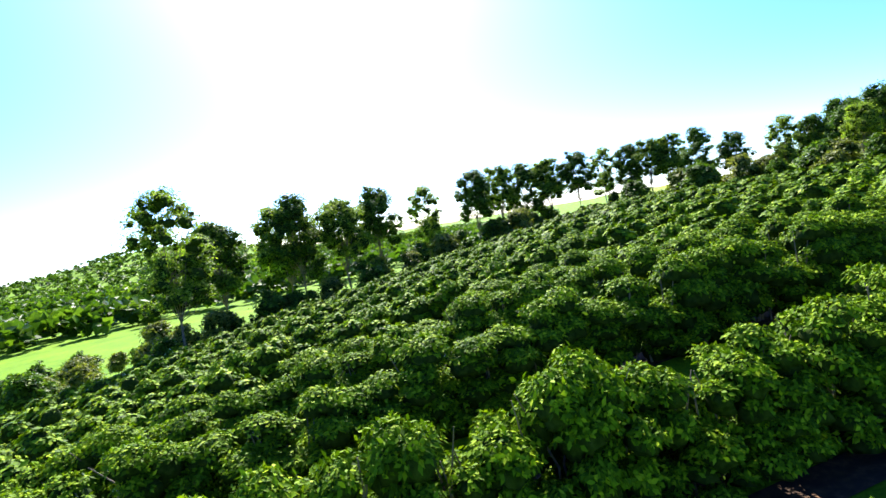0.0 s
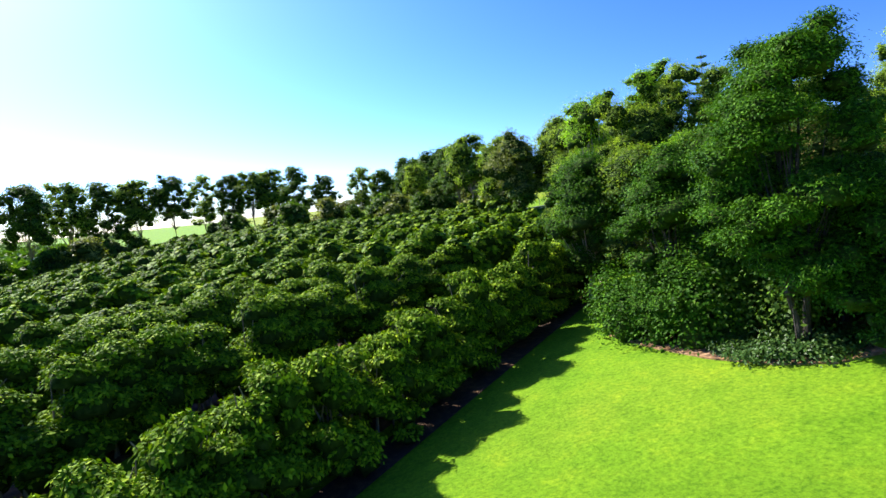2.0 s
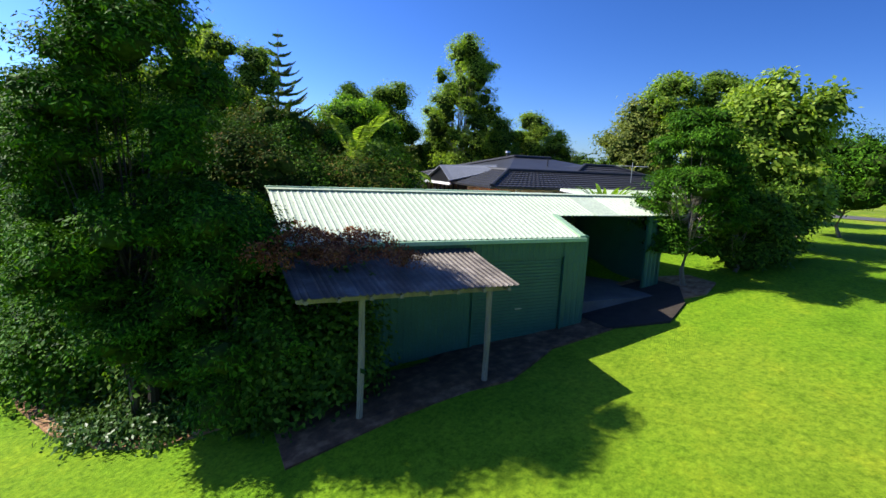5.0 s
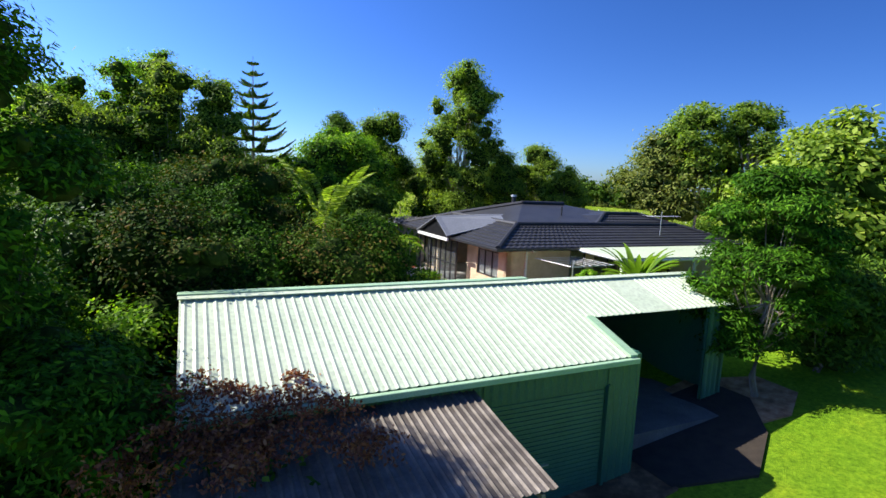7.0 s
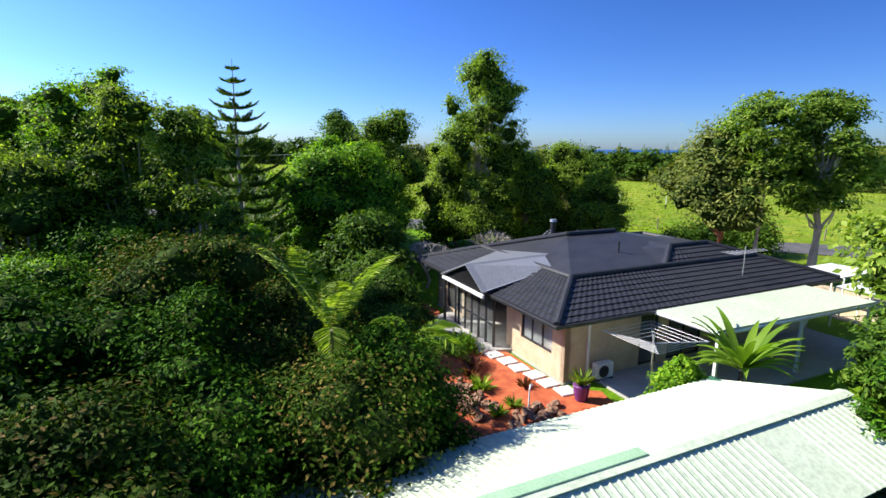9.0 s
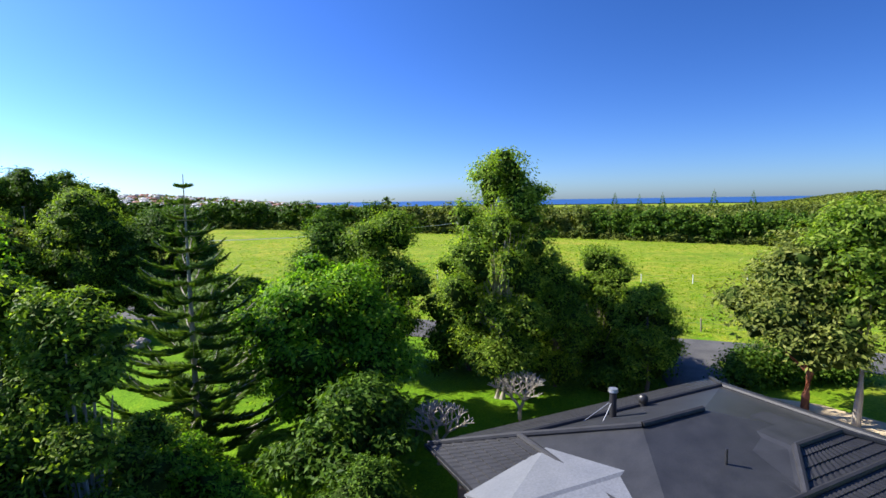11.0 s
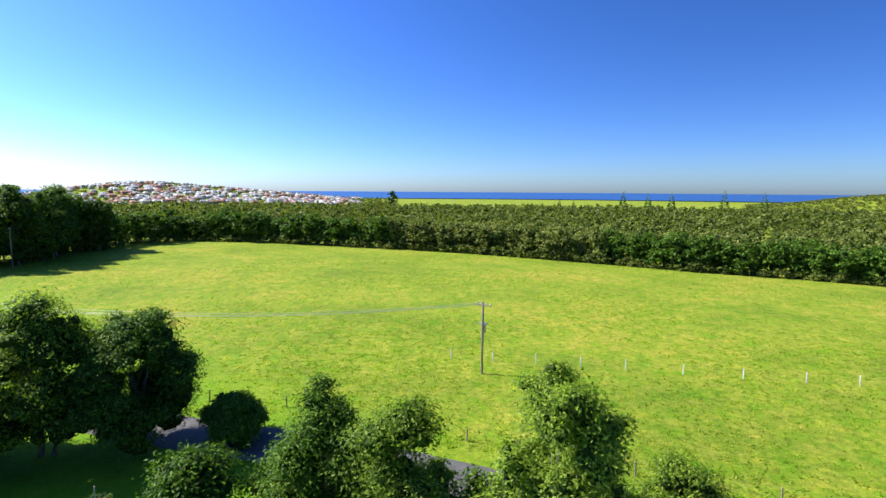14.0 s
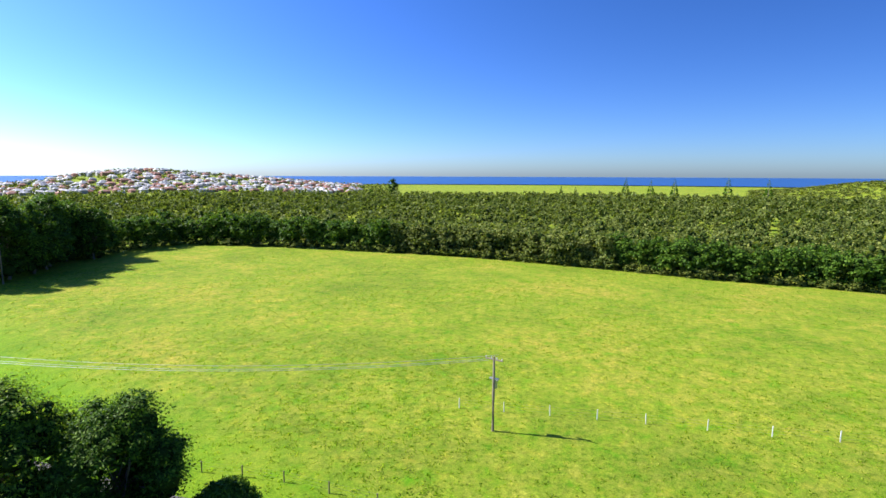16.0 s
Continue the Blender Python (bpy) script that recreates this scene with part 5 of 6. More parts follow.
fence("paddock_fence", [(86.5, 50.5), (95.1, 32.6), (99.9, 21.5), (102.8, 15.9), (110, 2), (122, -20)], 5.6, fence_post_mesh(1.15, 0.055), WHITE, "line of pale paddock fence posts with wire")
fence("roadside_fence", [(53, 100), (57.0, 80), (61.5, 66), (66.2, 55), (69.5, 42), (72.0, 30), (75.5, 17), (80, 0), (88, -25)], 4.6, fence_post_mesh(1.05, 0.06), WOOD, "roadside fence of weathered timber posts and wire")


# ---- bushland to the north of the paddock ----
for k, (x, y) in enumerate(((86, 176), (92, 184), (98, 190), (104, 188), (84, 188), (80, 172), (90, 180), (76, 178), (96, 197), (72, 170), (88, 192), (102, 197), (80, 182), (74, 186), (66, 172), (68, 182), (94, 190))):
    tree("dark_pine", (x, y), 16.2 + 2 * math.sin(k * 1.7), 11, DARKGUM, BARK, "dark dense pine in a windbreak wood", n=6500, leaf=0.6, count=24, base=0.02, seed=300 + k, group="windbreak wood", flat=1.0, wide=0.5)

# sea beyond the bushland
def sea_mat():
    m, N, L, p = tree_of("sea")
    n = noise_node(N, L, 0.02, 3.0)
    r = ramp(N, L, n.outputs[0], [(0.3, (0.01, 0.06, 0.20)), (0.7, (0.015, 0.08, 0.25))])
    L.new(r.outputs[0], p.inputs["Base Color"])
    p.inputs["Roughness"].default_value = 0.35
    return m


bm = bmesh.new()
rings = []
for rr in (1900, 2600, 3400, 4200, 4850):
    zz = -6 + max(0, rr - 1400) * 0.0052 + 2.5
    rings.append([bm.verts.new((40 + rr * math.sin(radians(a)), 20 + rr * math.cos(radians(a)), zz)) for a in range(14, 101, 3)])
for a, b in zip(rings, rings[1:]):
    for i in range(len(a) - 1):
        bm.faces.new((a[i], b[i], b[i + 1], a[i + 1]))
tagged(part("sea", bm, sea_mat()), "deep blue strip of sea along the horizon", "sea", kind="structure")

# the town on the hill: houses too far to tell apart singly
rng = np.random.default_rng(33)
TOWN_ROOF = [surface("town_roof_red", [(0.30, 0.14, 0.10), (0.42, 0.22, 0.16)], 0.2, 0.8), surface("town_roof_pale", [(0.42, 0.41, 0.39), (0.62, 0.60, 0.58)], 0.2, 0.7), surface("town_roof_grey", [(0.25, 0.26, 0.28), (0.38, 0.39, 0.40)], 0.2, 0.7)]
for kind in range(3):
    bm = bmesh.new()
    for _ in range((190, 250, 130)[kind]):
        az, rr = rng.uniform(13, 46), rng.uniform(1080, 1700)
        x, y = 40 + rr * math.sin(radians(az)), 20 + rr * math.cos(radians(az))
        z, w, l, h = rz(x, y), rng.uniform(4, 9), rng.uniform(4, 8), rng.uniform(3.5, 6.5)
        box(bm, x - w, x + w, y - l, y + l, z - 2, z + h)
        vs = [bm.verts.new(v) for v in ((x - w - 0.6, y - l - 0.6, z + h), (x + w + 0.6, y - l - 0.6, z + h), (x + w + 0.6, y + l + 0.6, z + h), (x - w - 0.6, y + l + 0.6, z + h), (x - w * 0.4, y, z + h + 3), (x + w * 0.4, y, z + h + 3))]
        for f in ((0, 1, 5, 4), (1, 2, 5), (2, 3, 4, 5), (3, 0, 4)):
            bm.faces.new([vs[i] for i in f])
    tagged(part("town_houses", bm, TOWN_ROOF[kind]), "distant houses of a seaside town", "houses", kind="stuff")
places = []
for _ in range(1500):
    az, rr = rng.uniform(12, 50), rng.uniform(950, 1750)
    x, y = 40 + rr * math.sin(radians(az)), 20 + rr * math.cos(radians(az))
    places.append((x, y, rz(x, y) - 0.5, rng.random() * 6, 1.0, 0.9))
for _ in range(3000):
    az, rr = rng.uniform(85, 118), rng.uniform(1050, 1500)
    x, y = 40 + rr * math.sin(radians(az)), 20 + rr * math.cos(radians(az))
    places.append((x, y, rz(x, y) - 0.5, rng.random() * 6, 1.2, 0.45))
west = []
for _ in range(4600):
    az, rr = rng.uniform(-75, -15), rng.uniform(300, 1600)
    x, y = 40 + rr * math.sin(radians(az)), 20 + rr * math.cos(radians(az))
    if math.sin(x * 0.02) + math.sin(y * 0.017) > -1.3:
        west.append((x, y, rz(x, y) - 0.5, rng.random() * 6, 1.5, 1.2))
tagged(new("valley_trees", scatter_mesh("valley_trees", [far_tree(28, 3.8, 250 + j, count=4) for j in range(4)], west, DARKGUM)), "dark trees scattered over the distant valley", "trees", kind="stuff")
tagged(new("hill_trees", scatter_mesh("hill_trees", [far_tree(34, 2.8, 240 + j, count=4) for j in range(4)], places, OLIVE)), "scattered trees on distant hills", "trees", kind="stuff")
# lone trees on the coastal flat
for k, (az, rr, h, w) in enumerate(((49.5, 900, 34, 19), (47.0, 950, 12, 10), (50.8, 880, 9, 9))):
    x, y = 40 + rr * math.sin(radians(az)), 20 + rr * math.cos(radians(az))
    tree("coastal_tree", (x, y), h, w, DARKGUM, BARK, "lone dark tree on the coastal flat", n=500, leaf=2.4, count=8, base=0.1, seed=400 + k, group="coastal trees")


def coastal_pine(az, rr, h):
    x, y = 40 + rr * math.sin(radians(az)), 20 + rr * math.cos(radians(az))
    ob = tagged(new("coastal_pine"), "distant narrow pine near the sea", "pine tree", "coastal pines")
    ob.location = (x, y, rz(x, y) - 0.3)
    r2 = np.random.default_rng(int(az * 10))
    n = 240
    t = r2.random(n)
    a = r2.random(n) * 6.283
    rad = (1 - t) * h * 0.20
    C = np.stack([np.cos(a) * rad * 0.6, np.sin(a) * rad * 0.6, h * (0.1 + 0.9 * t)], -1)
    D = unit(np.stack([np.cos(a), np.sin(a), 0.2 + 0 * a], -1))
    V, Fc = leaf_arrays(C, D, rad * 0.7 + 0.6, r2, 0.5)
    bm = bmesh.new()
    tube(bm, [(0, 0, 0), (0, 0, h)], [0.5, 0.08], 6)
    part("trunk", bm, BARK, ob)
    data_part("crown", arrays_mesh("crown", V, Fc, DARKGUM), ob)


for az, rr, h in ((74.0, 1000, 17), (76.4, 1000, 15), (78.6, 1010, 16), (83.3, 950, 18), (86.6, 960, 16), (67.5, 1050, 9), (69.0, 1050, 8)):
    coastal_pine(az, rr, h * 2.1)


# ---- garden details ----
def leaf_patch(name, spots, mat, label, category, n, leaf, spread_r, high, seed, wide=0.6):
    """A low spreading plant: leaves over a flat mound around each spot."""
    rng = np.random.default_rng(seed)
    ob = tagged(new(name), label, category)
    B = [(x, y, rz(x, y) + high * 0.3, spread_r * (0.7 + 0.6 * rng.random()), spread_r * (0.7 + 0.6 * rng.random()), high * (0.6 + 0.5 * rng.random())) for x, y in spots]
    P, D, face = crown_points(B, n, rng, 0.55, 0.1, -0.2)
    V, Fc = leaf_arrays(P, D, leaf * (0.7 + 0.6 * rng.random(len(P))), rng, wide, face=face)
    data_part("foliage", arrays_mesh("foliage", V, Fc, mat, core=shade_cores(B, rng, 0.6)), ob)
    bm = bmesh.new()
    for x, y in spots:
        tube(bm, [(x, y, rz(x, y) - 0.05), (x + 0.1, y, rz(x, y) + high * 0.5)], [0.03, 0.015], 5)
    part("stem", bm, BARK, ob)
    return ob


IVY = leaf_mat("ivy_leaf", (0.03, 0.07, 0.015), (0.07, 0.14, 0.03), (0.12, 0.20, 0.06), 0.35, 0.2)
leaf_patch("ground_cover", [(21.7, 13.2), (21.9, 12.2), (22.4, 11.6), (22.0, 14.4), (22.9, 12.4), (23.4, 11.4)], IVY, "low glossy ivy ground cover in the garden bed", "ground cover", 9000, 0.13, 0.85, 0.5, 610)
leaf_patch("climbing_shrub", [(21.9, 19.5), (21.8, 17.6), (22.3, 21.2), (22.0, 16.0)], FEATHER, "leafy shrub spilling over the bed edge", "shrub", 12000, 0.16, 1.1, 2.6, 611)
leaf_patch("bed_shrub", [(23.6, 8.4), (24.4, 8.0), (24.9, 7.4), (23.2, 9.2)], DARKGUM, "dark shrub at the end of the carport", "shrub", 9000, 0.15, 0.8, 2.2, 612)
leaf_patch("bed_shrub", [(23.0, 12.6), (24.0, 13.6), (23.2, 14.8), (24.2, 16.0), (22.6, 15.6)], DARKGUM, "dark shrubs filling the shade below the trees", "shrub", 12000, 0.17, 1.1, 2.6, 614)

# red vine over the carport's end
vine = tagged(new("red_vine"), "reddish-leaved vine tangled over the carport roof", "vine")
rng = np.random.default_rng(15)
B = []
for k in range(48):
    u = -10.2 + 3.6 * rng.random() ** 1.5
    v = -1.9 + 2.4 * rng.random()
    p = SITE @ Vector((u, v, 7.9 + 0.16 * (v + 1) + 0.45 * rng.random() ** 2))
    B.append((*p, 0.18 + 0.22 * rng.random(), 0.18 + 0.2 * rng.random(), 0.12 + 0.1 * rng.random()))
P_, D_, face_ = crown_points(B, 9000, rng, 0.3, 0.0)
V_, F_ = leaf_arrays(P_, D_, 0.08 * (0.7 + 0.6 * rng.random(len(P_))), rng, 0.5)
data_part("foliage", arrays_mesh("foliage", V_, F_, REDVINE), vine)
bm = bmesh.new()
for k in range(5):
    a = SITE @ Vector((-9.5 + 0.3 * k, -0.6, 4.2))
    b = SITE @ Vector((-9.0 + 0.5 * k, -0.7, 7.9))
    tube(bm, [a, a.lerp(b, 0.5) + Vector((0.1, 0, 0)), b], [0.03, 0.025, 0.015], 6)
part("stem", bm, BARK, vine)


def frangipani(at, h, seed):
    """A bare, many-forked grey frangipani."""
    rng = np.random.default_rng(seed)
    ob = tagged(new("frangipani"), "bare leafless frangipani with forked grey branches", "tree", "frangipani trees")
    ob.location = (*at, rz(*at) - 0.05)
    bm = bmesh.new()
    def grow(p, d, ln, r, depth):
        e = p + d * ln
        tube(bm, [p, p.lerp(e, 0.5) + Vector((rng.normal(), rng.normal(), 0)) * ln * 0.05, e], [r, r * 0.9, r * 0.8], 6)
        if depth:
            n = 3 if depth > 1 else 2
            a0 = rng.random() * 6.28
            for k in range(n):
                a = a0 + 6.283 * k / n
                s = Vector((math.cos(a), math.sin(a), 0))
                grow(e, (d * 0.75 + s * 0.62 + Vector((0, 0, 0.12))).normalized(), ln * 0.74, r * 0.72, depth - 1)
    grow(Vector((0, 0, 0)), Vector((0, 0, 1)), h * 0.32, 0.11, 5)
    part("branches_and_trunk", bm, PALEBARK, ob).name = "trunk"
    return ob


frangipani((47.4, 23.0), 2.9, 3)
frangipani((52.5, 21.7), 2.9, 4)


def palm(at, h, fronds, ln, label, name="palm", seed=1, up=0.9, mat=None, droop=0.9, spiky=False):
    rng = np.random.default_rng(seed)
    ob = tagged(new(name), label, "palm")
    z = at[2] if len(at) == 3 else rz(*at) - 0.05
    ob.location = (at[0], at[1], z)
    bm = bmesh.new()
    tube(bm, [(0, 0, 0), (0.03, 0, h * 0.5), (0, 0, h)], [0.13, 0.10, 0.07], 9)
    part("trunk", bm, BARK, ob)
    for k in range(fronds):
        a = 6.283 * k / fronds + rng.normal() * 0.2
        lift = up * (0.35 + 0.75 * rng.random())
        d = np.array([math.cos(a), math.sin(a), 0])
        n = 46
        t = np.linspace(0.06, 1, n)
        spine = np.array([0, 0, h]) + d * (t * ln)[:, None] + np.stack([0 * t, 0 * t, ln * (lift * t - droop * t ** 2.2)], -1)
        tang = unit(np.gradient(spine, axis=0))
        sd = unit(np.cross(tang, np.array([0, 0, 1.0])))
        VS, FS = [], []
        off = 0
        if spiky:
            w = 0.12 * np.sin(np.pi * np.clip(t * 0.8 + 0.2, 0, 1))[:, None]
            V = np.concatenate([spine - sd * w, spine + np.array([0, 0, -0.03]), spine + sd * w])
            i = np.arange(n - 1)
            FS = np.concatenate([np.stack([i, i + 1, n + i + 1, n + i], -1), np.stack([n + i, n + i + 1, 2 * n + i + 1, 2 * n + i], -1)])
            me = arrays_mesh("frond", V, FS, mat or PALM)
        else:
            L_ = ln * 0.30 * np.sin(np.pi * (0.12 + 0.84 * t))
            for s_ in (-1, 1):
                V, Fc = leaf_arrays(spine, unit(tang * 0.55 + s_ * sd * 0.9 + np.array([0, 0, -0.25])), L_, rng, 0.14)
                VS.append(V)
                FS.append(Fc + off)
                off += len(V)
            me = arrays_mesh("frond", np.concatenate(VS), np.concatenate(FS), mat or PALM)
        data_part("frond", me, ob)
    return ob


palm((32.7, 15.0), 10.2 - rz(32.7, 15.0), 9, 1.7, "bright yellow-green palm rising from the shrubs", seed=3, up=1.9, droop=0.75, mat=YELLOWGREEN)
palm((35.0, 14.3), 2.6, 9, 1.8, "green feather palm among garden shrubs", seed=4)
palm((41.7, 6.9), 1.3, 44, 1.5, "spiky yellow-green yucca beside the patio", name="yucca", seed=5, up=1.5, droop=0.6, spiky=True)
palm(uv_world(12.5, -5.0), 1.6, 10, 2.0, "drooping green palm by the patio", seed=6)
for k, (x, y) in enumerate(((46.0, 26.0), (44.2, 28.2), (48.8, 25.2), (43.0, 26.8))):
    palm((x, y), 1.0 + 0.4 * (k % 2), 11, 2.0, "feathery green palm in the garden", seed=20 + k)
rng = np.random.default_rng(21)


def rock_mesh(seed):
    r2 = np.random.default_rng(seed)
    bm = bmesh.new()
    bmesh.ops.create_icosphere(bm, subdivisions=2, radius=0.5)
    for v in bm.verts:
        v.co *= 0.75 + 0.5 * noise.noise(v.co * 2.2 + Vector((seed, 0, 0)))
        v.co.z *= 0.7
    me = bpy.data.meshes.new("rock")
    bm.to_mesh(me)
    bm.free()
    return me


ROCKS = [rock_mesh(k) for k in range(5)]
for m in ROCKS:
    m.materials.append(ROCK)
for k in range(70):
    u, v = -2.0 - 1.1 * rng.random(), 2.1 - 2.6 * rng.random()
    if k % 3 == 0:
        u, v = -2.3 + 1.9 * rng.random(), -0.5 - 0.8 * rng.random()
    x, y = uv_world(u, v)
    sz = 0.25 + 0.35 * rng.random()
    ob = tagged(new("rock", ROCKS[k % 5]), "rough red-brown volcanic rock on the garden mound", "rock", "garden rocks")
    ob.matrix_basis = pose(x, y, rz(x, y) + 0.05 + 0.12 * rng.random(), 30 * rng.random(), 30 * rng.random(), 360 * rng.random()) @ Matrix.Diagonal((sz, sz, sz, 1))
GREY = [rock_mesh(10 + k) for k in range(3)]
for m in GREY:
    m.materials.append(GREYROCK)
for k in range(26):
    x, y = 46.6 + 3.4 * rng.random(), 52.0 + 1.4 * rng.random()
    ob = tagged(new("rock", GREY[k % 3]), "grey boulder in a garden rock wall", "rock", "rock wall boulders")
    sz = 0.6 + 0.5 * rng.random()
    ob.matrix_basis = pose(x, y, rz(x, y) + 0.2 + 0.5 * rng.random(), 0, 20 * rng.random(), 360 * rng.random()) @ Matrix.Diagonal((sz, sz, sz, 1))
# stepping pavers along the wall
pave = bpy.data.meshes.new("paver")
bm = boxed(-0.3, 0.3, -0.3, 0.3, 0, 0.07, 0.02)
bm.to_mesh(pave)
bm.free()
pave.materials.append(PAVER)
for k in range(7):
    x, y = uv_world(0.52 - 0.1 * k - 0.06 * (k % 2), 0.05 + 0.72 * k)
    ob = tagged(new("stepping_paver", pave), "square pale concrete stepping paver in red mulch", "paver", "stepping pavers")
    ob.matrix_basis = pose(x, y, rz(x, y) + 0.05, 0, 0, -30 + 5 * (k % 3 - 1))
# pots and small plants


def potted(at, label, potmat, size, leafmat, fr):
    ob = tagged(new("pot_plant"), label, "pot plant")
    ob.location = (*at, rz(*at) + 0.06)
    bm = bmesh.new()
    tube(bm, [(0, 0, 0), (0, 0, size * 0.5), (0, 0, size), (0, 0, size * 1.05)], [size * 0.35, size * 0.48, size * 0.55, size * 0.5], 18)
    part("pot", bm, potmat, ob)
    rr = np.random.default_rng(4)
    n = 40
    a = rr.random(n) * 6.28
    D = unit(np.stack([np.cos(a), np.sin(a), 0.5 + rr.random(n)], -1))
    V, Fc = leaf_arrays(np.tile([0, 0, size], (n, 1)).astype(float), D, np.full(n, fr), rr, 0.16)
    data_part("leaves", arrays_mesh("leaf_rosette", V, Fc, leafmat), ob).name = "leaf_rosette"
    return ob


potted(uv_world(0.6, -0.6), "spiky yellow plant in a purple glazed pot", PURPLE, 0.5, YELLOWGREEN, 0.6)
for k, (u, v, mt, fr, lb) in enumerate(((-1.9, 1.3, PALM, 0.55, "pale green agave in red mulch"), (-1.6, -0.1, YELLOWGREEN, 0.4, "small yellow-green tufted plant in red mulch"), (-0.9, 4.5, REDVINE, 0.6, "red-leaved cordyline in red mulch"), (-1.3, 3.0, REDVINE, 0.6, "red-leaved cordyline in red mulch"), (-1.7, 2.4, REDVINE, 0.5, "red-leaved cordyline in red mulch"), (-0.5, 0.9, REDVINE, 0.4, "small red-leaved plant in red mulch"), (-2.3, -0.4, PALM, 0.4, "small green tufted plant among the rocks"))):
    ob = tagged(new("garden_plant"), lb, "plant")
    x, y = uv_world(u, v)
    ob.location = (x, y, rz(x, y) + 0.05)
    rr = np.random.default_rng(k)
    n = 60
    a = rr.random(n) * 6.28
    V, Fc = leaf_arrays(np.zeros((n, 3)), unit(np.stack([np.cos(a), np.sin(a), 0.4 + rr.random(n)], -1)), fr * (0.7 + 0.5 * rr.random(n)), rr, 0.18)
    data_part("leaf_rosette", arrays_mesh("leaf_rosette", V, Fc, mt), ob)
tree("shrub", uv_world(2.7, -2.6), 1.7, 1.7, LIME, BARK, "rounded bright green shrub beside the clothesline", category="shrub", n=5000, leaf=0.13, count=14, base=0.05, seed=700, stems=2, trunk_r=0.04, wide=0.6)
leaf_patch("hedge_shrub", [uv_world(-1.0, 4.6)], LIME, "low green shrub by the porch", "shrub", 1800, 0.12, 0.45, 0.5, 613)
# rotary clothesline
line = tagged(new("clothesline"), "rotary steel clothesline with folded wire arms", "clothesline")
cx, cy = uv_world(3.0, -1.1)
line.location = (cx, cy, 6.75)
bm = bmesh.new()
tube(bm, [(0, 0, 0), (0, 0, 2.0)], [0.03, 0.03], 8)
part("post", bm, STEEL, line)
for k in range(4):
    a = k * math.pi / 2 + 0.3
    bm = bmesh.new()
    tube(bm, [(0, 0, 1.7), (math.cos(a) * 1.6, math.sin(a) * 1.6, 1.95)], [0.02, 0.015], 6)
    part("arm", bm, STEEL, line)
for k in range(5):
    r = 0.5 + 0.27 * k
    bm = bmesh.new()
    pts = [(math.cos(j * math.pi / 2 + 0.3) * r, math.sin(j * math.pi / 2 + 0.3) * r, 1.72 + 0.14 * r) for j in range(5)]
    tube(bm, pts, [0.008] * 5, 4)
    part("line_wire", bm, WHITE, line)
ac = tagged(new("air_conditioner"), "white outdoor air conditioner unit on the wall side", "air conditioner")
ac.matrix_basis = HOUSE @ Matrix.Translation((2.3, 0.33, 6.8))
part("casing", boxed(-0.36, 0.36, -0.14, 0.14, 0.05, 0.58, 0.02), WHITE, ac)
bm = bmesh.new()
tube(bm, [(-0.08, -0.145, 0.31), (-0.08, -0.16, 0.31)], [0.21, 0.21], 20)
part("fan_grille", bm, DARKFRAME, ac)
for x in (-0.3, 0.3):
    part("foot", boxed(x - 0.05, x + 0.05, -0.16, 0.16, 0, 0.05), DARKFRAME, ac)
dp = tagged(new("downpipe"), "white rainwater downpipe on the brick wall", "pipe")
dp.matrix_basis = HOUSE
part("pipe", boxed(1.75, 1.83, 0.5, 0.58, 6.7, 9.0), WHITE, dp)
part("elbow", boxed(1.75, 1.83, 0.0, 0.5, 8.94, 9.02), WHITE, dp)
# hedge and letterbox by the drive
for k, (x, y) in enumerate(((64.3, 13.2), (65.6, 12.0), (66.8, 10.6), (67.6, 8.8), (64.8, 19.3), (62.0, 18.9), (59.5, 19.6))):
    leaf_patch("hedge", [(x, y), (x + 0.8, y - 0.6)], DARKGUM, "clipped dark hedge beside the drive", "hedge", 4200, 0.2, 1.1, 1.6, 620 + k)
# rough scrub at the wood's foot
places = []
a_ = 19.0
while a_ < 113:
    e_ = float(in_field(40 + 100 * math.sin(radians(a_)), 20 + 100 * math.cos(radians(a_)))[2]) - rng.uniform(-1, 2.5)
    xx, yy = 40 + e_ * math.sin(radians(a_)), 20 + e_ * math.cos(radians(a_))
    places.append((xx, yy, rz(xx, yy) - 0.2, rng.random() * 6, 0.35 + 0.3 * rng.random(), 0.18 + 0.22 * rng.random()))
    a_ += 0.4
tagged(new("edge_scrub", scatter_mesh("edge_scrub", [far_tree(260, 0.9, 260 + j) for j in range(4)], places, OLIVE)), "low scrub along the foot of the bushland", "shrubs", kind="stuff")

# tussocks standing in the paddock grass
TUSSOCK = leaf_mat("tussock_blade", (0.17, 0.28, 0.016), (0.30, 0.42, 0.03), (0.52, 0.50, 0.12), 0.7, 0.5, 0.05)
rng = np.random.default_rng(91)
TP = []
while len(TP) < 15000:
    az, rr = rng.uniform(14, 112), 34 + 150 * rng.random() ** 1.25
    x, y = 40 + rr * math.sin(radians(az)), 20 + rr * math.cos(radians(az))
    if rr > float(in_field(x, y)[2]) - 3 or x < 71 + 0.02 * (y - 20) ** 2 * (y < 20) - 0.30 * max(0, y - 25):
        continue
    if math.sin(x * 0.11 + 2 * math.sin(y * 0.07)) + math.sin(y * 0.17 + x * 0.05) + rng.normal() * 1.4 < 0:
        continue
    TP.append((x, y, rz(x, y)))
TP = np.array(TP)
C = np.repeat(TP, 7, 0) + np.concatenate([rng.normal(size=(len(TP) * 7, 2)) * 0.16, np.full((len(TP) * 7, 1), -0.02)], 1)
a = rng.random(len(C)) * 6.283
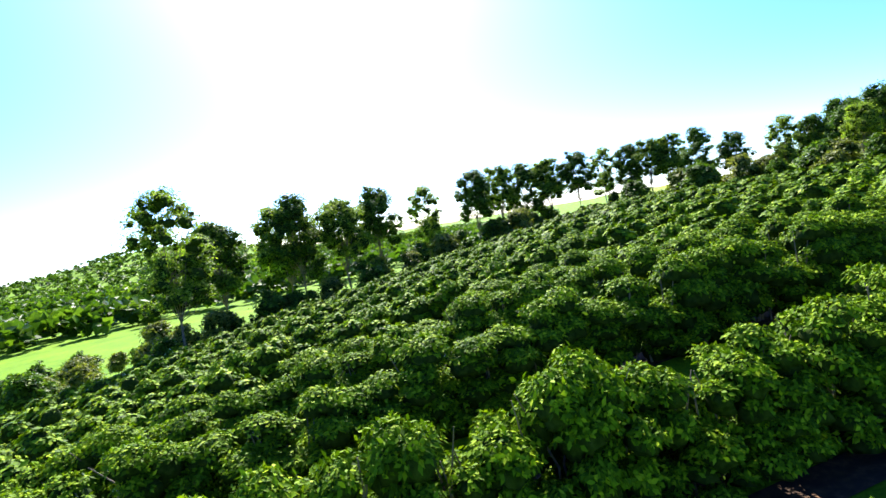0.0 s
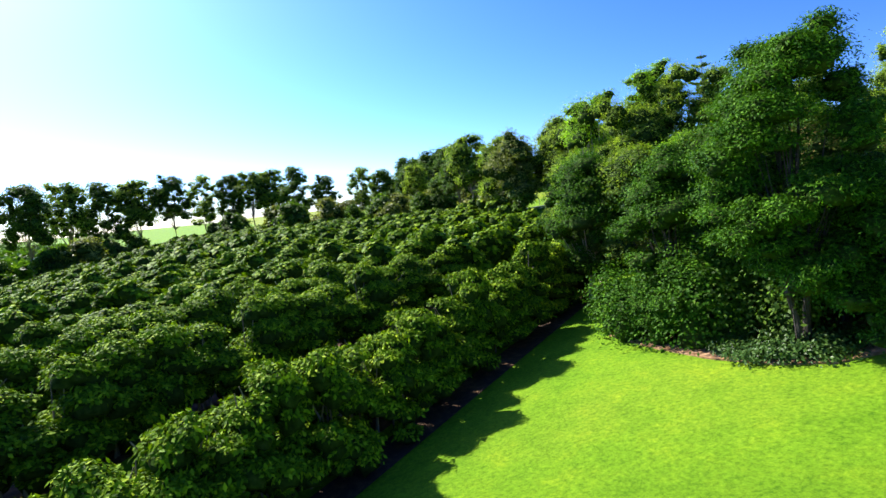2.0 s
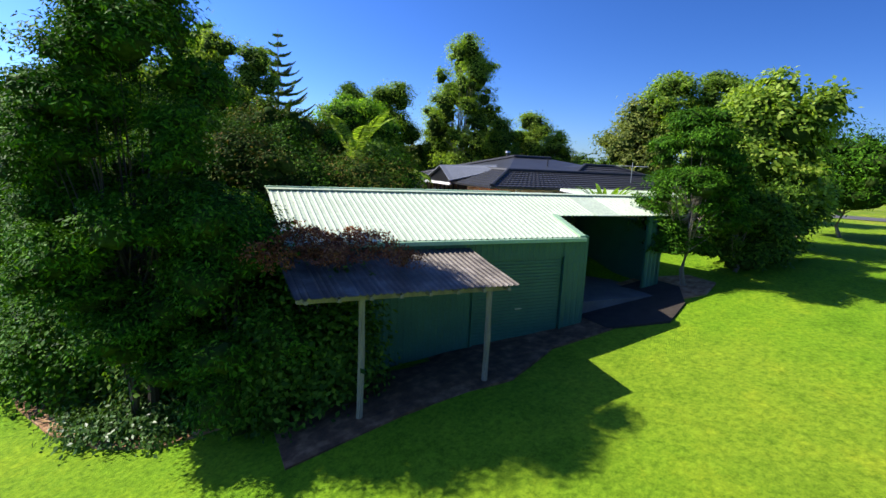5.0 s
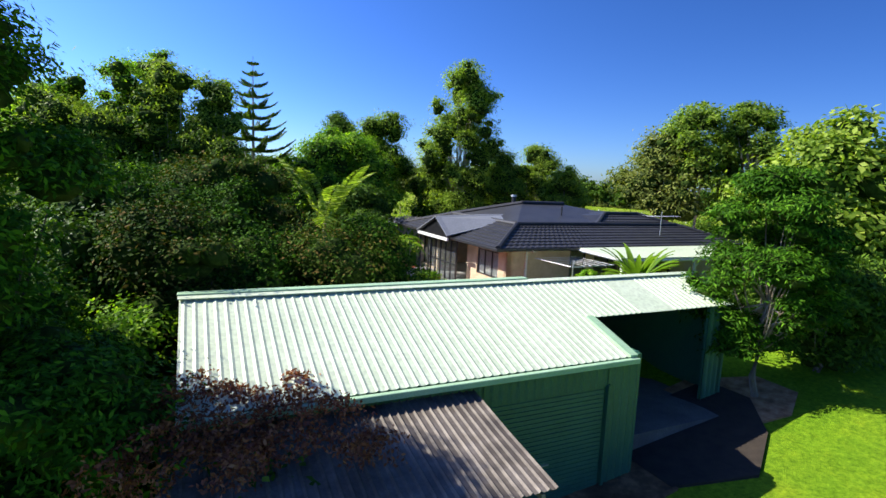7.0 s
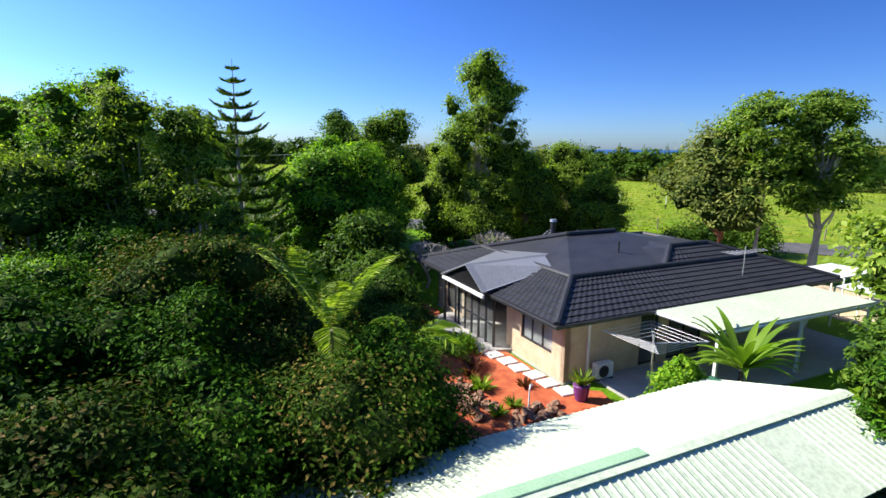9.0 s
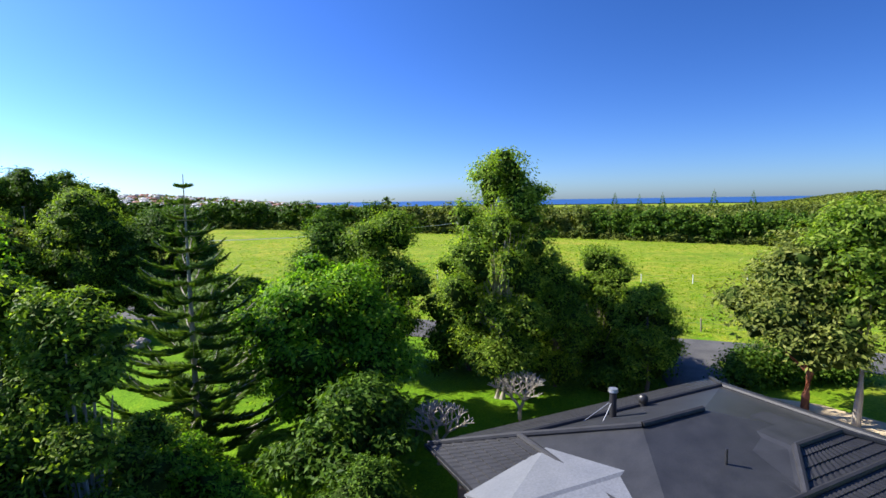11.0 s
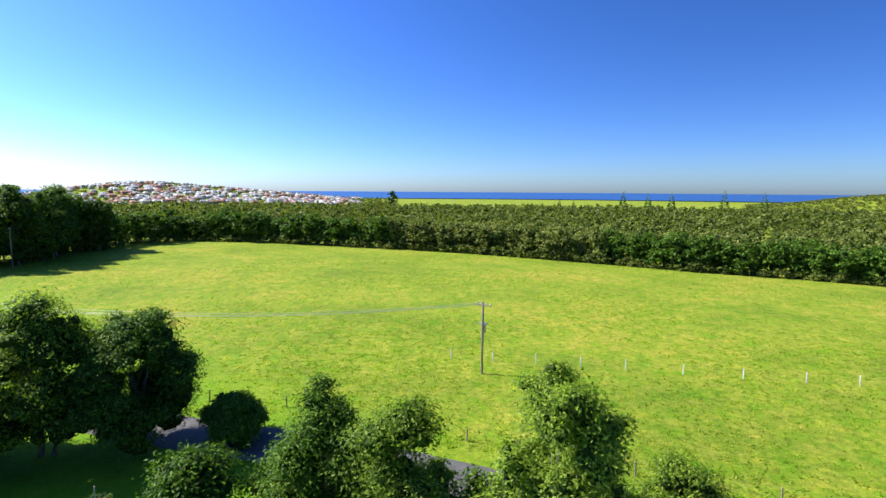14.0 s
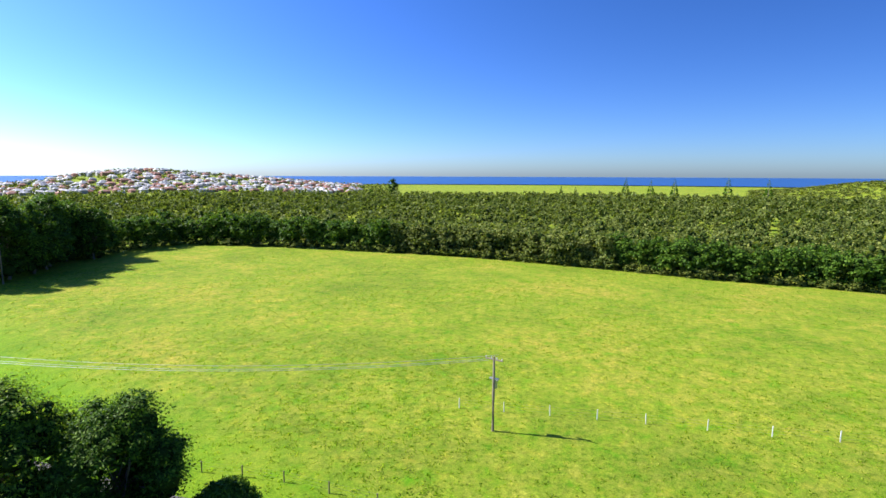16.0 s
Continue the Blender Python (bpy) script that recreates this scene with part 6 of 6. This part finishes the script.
V, Fc = leaf_arrays(C, unit(np.stack([np.cos(a) * 0.9, np.sin(a) * 0.9, 0.35 + 0.6 * rng.random(len(C))], -1)), 0.10 + 0.20 * rng.random(len(C)) ** 2, rng, 0.5)
tagged(new("grass_tussocks", arrays_mesh("grass_tussocks", V, Fc, TUSSOCK)), "tufts of rough grass in the paddock", "grass", kind="stuff")
tagged(drape("lawn_mulch_bed", [(41.6, 51.4), (42.4, 50.4), (43.6, 51.0), (45.0, 52.6), (45.6, 54.4), (44.6, 54.6), (43.2, 53.4)], DRYMULCH, 0.06), "long bed of bare brown mulch in the lawn", "garden bed", kind="structure")
tagged(drape("red_mulch_path", [uv_world(*q) for q in ((-0.2, 5.2), (-0.3, 7.6), (0.4, 9.6), (0.2, 11.2), (-1.2, 11.0), (-2.2, 9.0), (-2.4, 6.6), (-1.6, 5.2))], REDMULCH, 0.065), "path of red mulch beside the porch", "garden bed", kind="structure")
tagged(drape("porch_paving", [uv_world(*q) for q in ((0.8, 4.1), (0.8, 8.4), (-0.3, 8.0), (-0.75, 6.6), (-0.7, 5.2), (-0.2, 4.2))], PAVER, 0.10), "curved pale concrete paving at the glazed porch", "paving", kind="structure")
for k, (u, v, h, w) in enumerate(((-3.2, 7.0, 2.6, 3.0), (-2.9, 9.6, 3.0, 3.2), (-3.4, 4.9, 2.0, 2.4))):
    tree("shrub", uv_world(u, v), h, w, DARKGUM, DARKBARK, "dark rounded shrub along the red mulch path", category="shrub", n=9000, leaf=0.12, count=16, base=0.0, seed=730 + k, group="shrubs along the mulch path", stems=2, trunk_r=0.05, wide=0.5)
# tap stand among the rocks
tap = tagged(new("garden_tap"), "white pipe stand of a garden tap among rocks", "tap")
tx, ty = uv_world(-1.3, -0.5)
tap.location = (tx, ty, rz(tx, ty))
bm = bmesh.new()
tube(bm, [(0, 0, 0), (0.03, 0, 0.75), (0.12, 0.02, 0.85)], [0.03, 0.025, 0.022], 8)
part("pipe", bm, WHITE, tap)
part("spout", boxed(0.10, 0.22, -0.02, 0.06, 0.78, 0.84, 0.01), STEEL, tap)
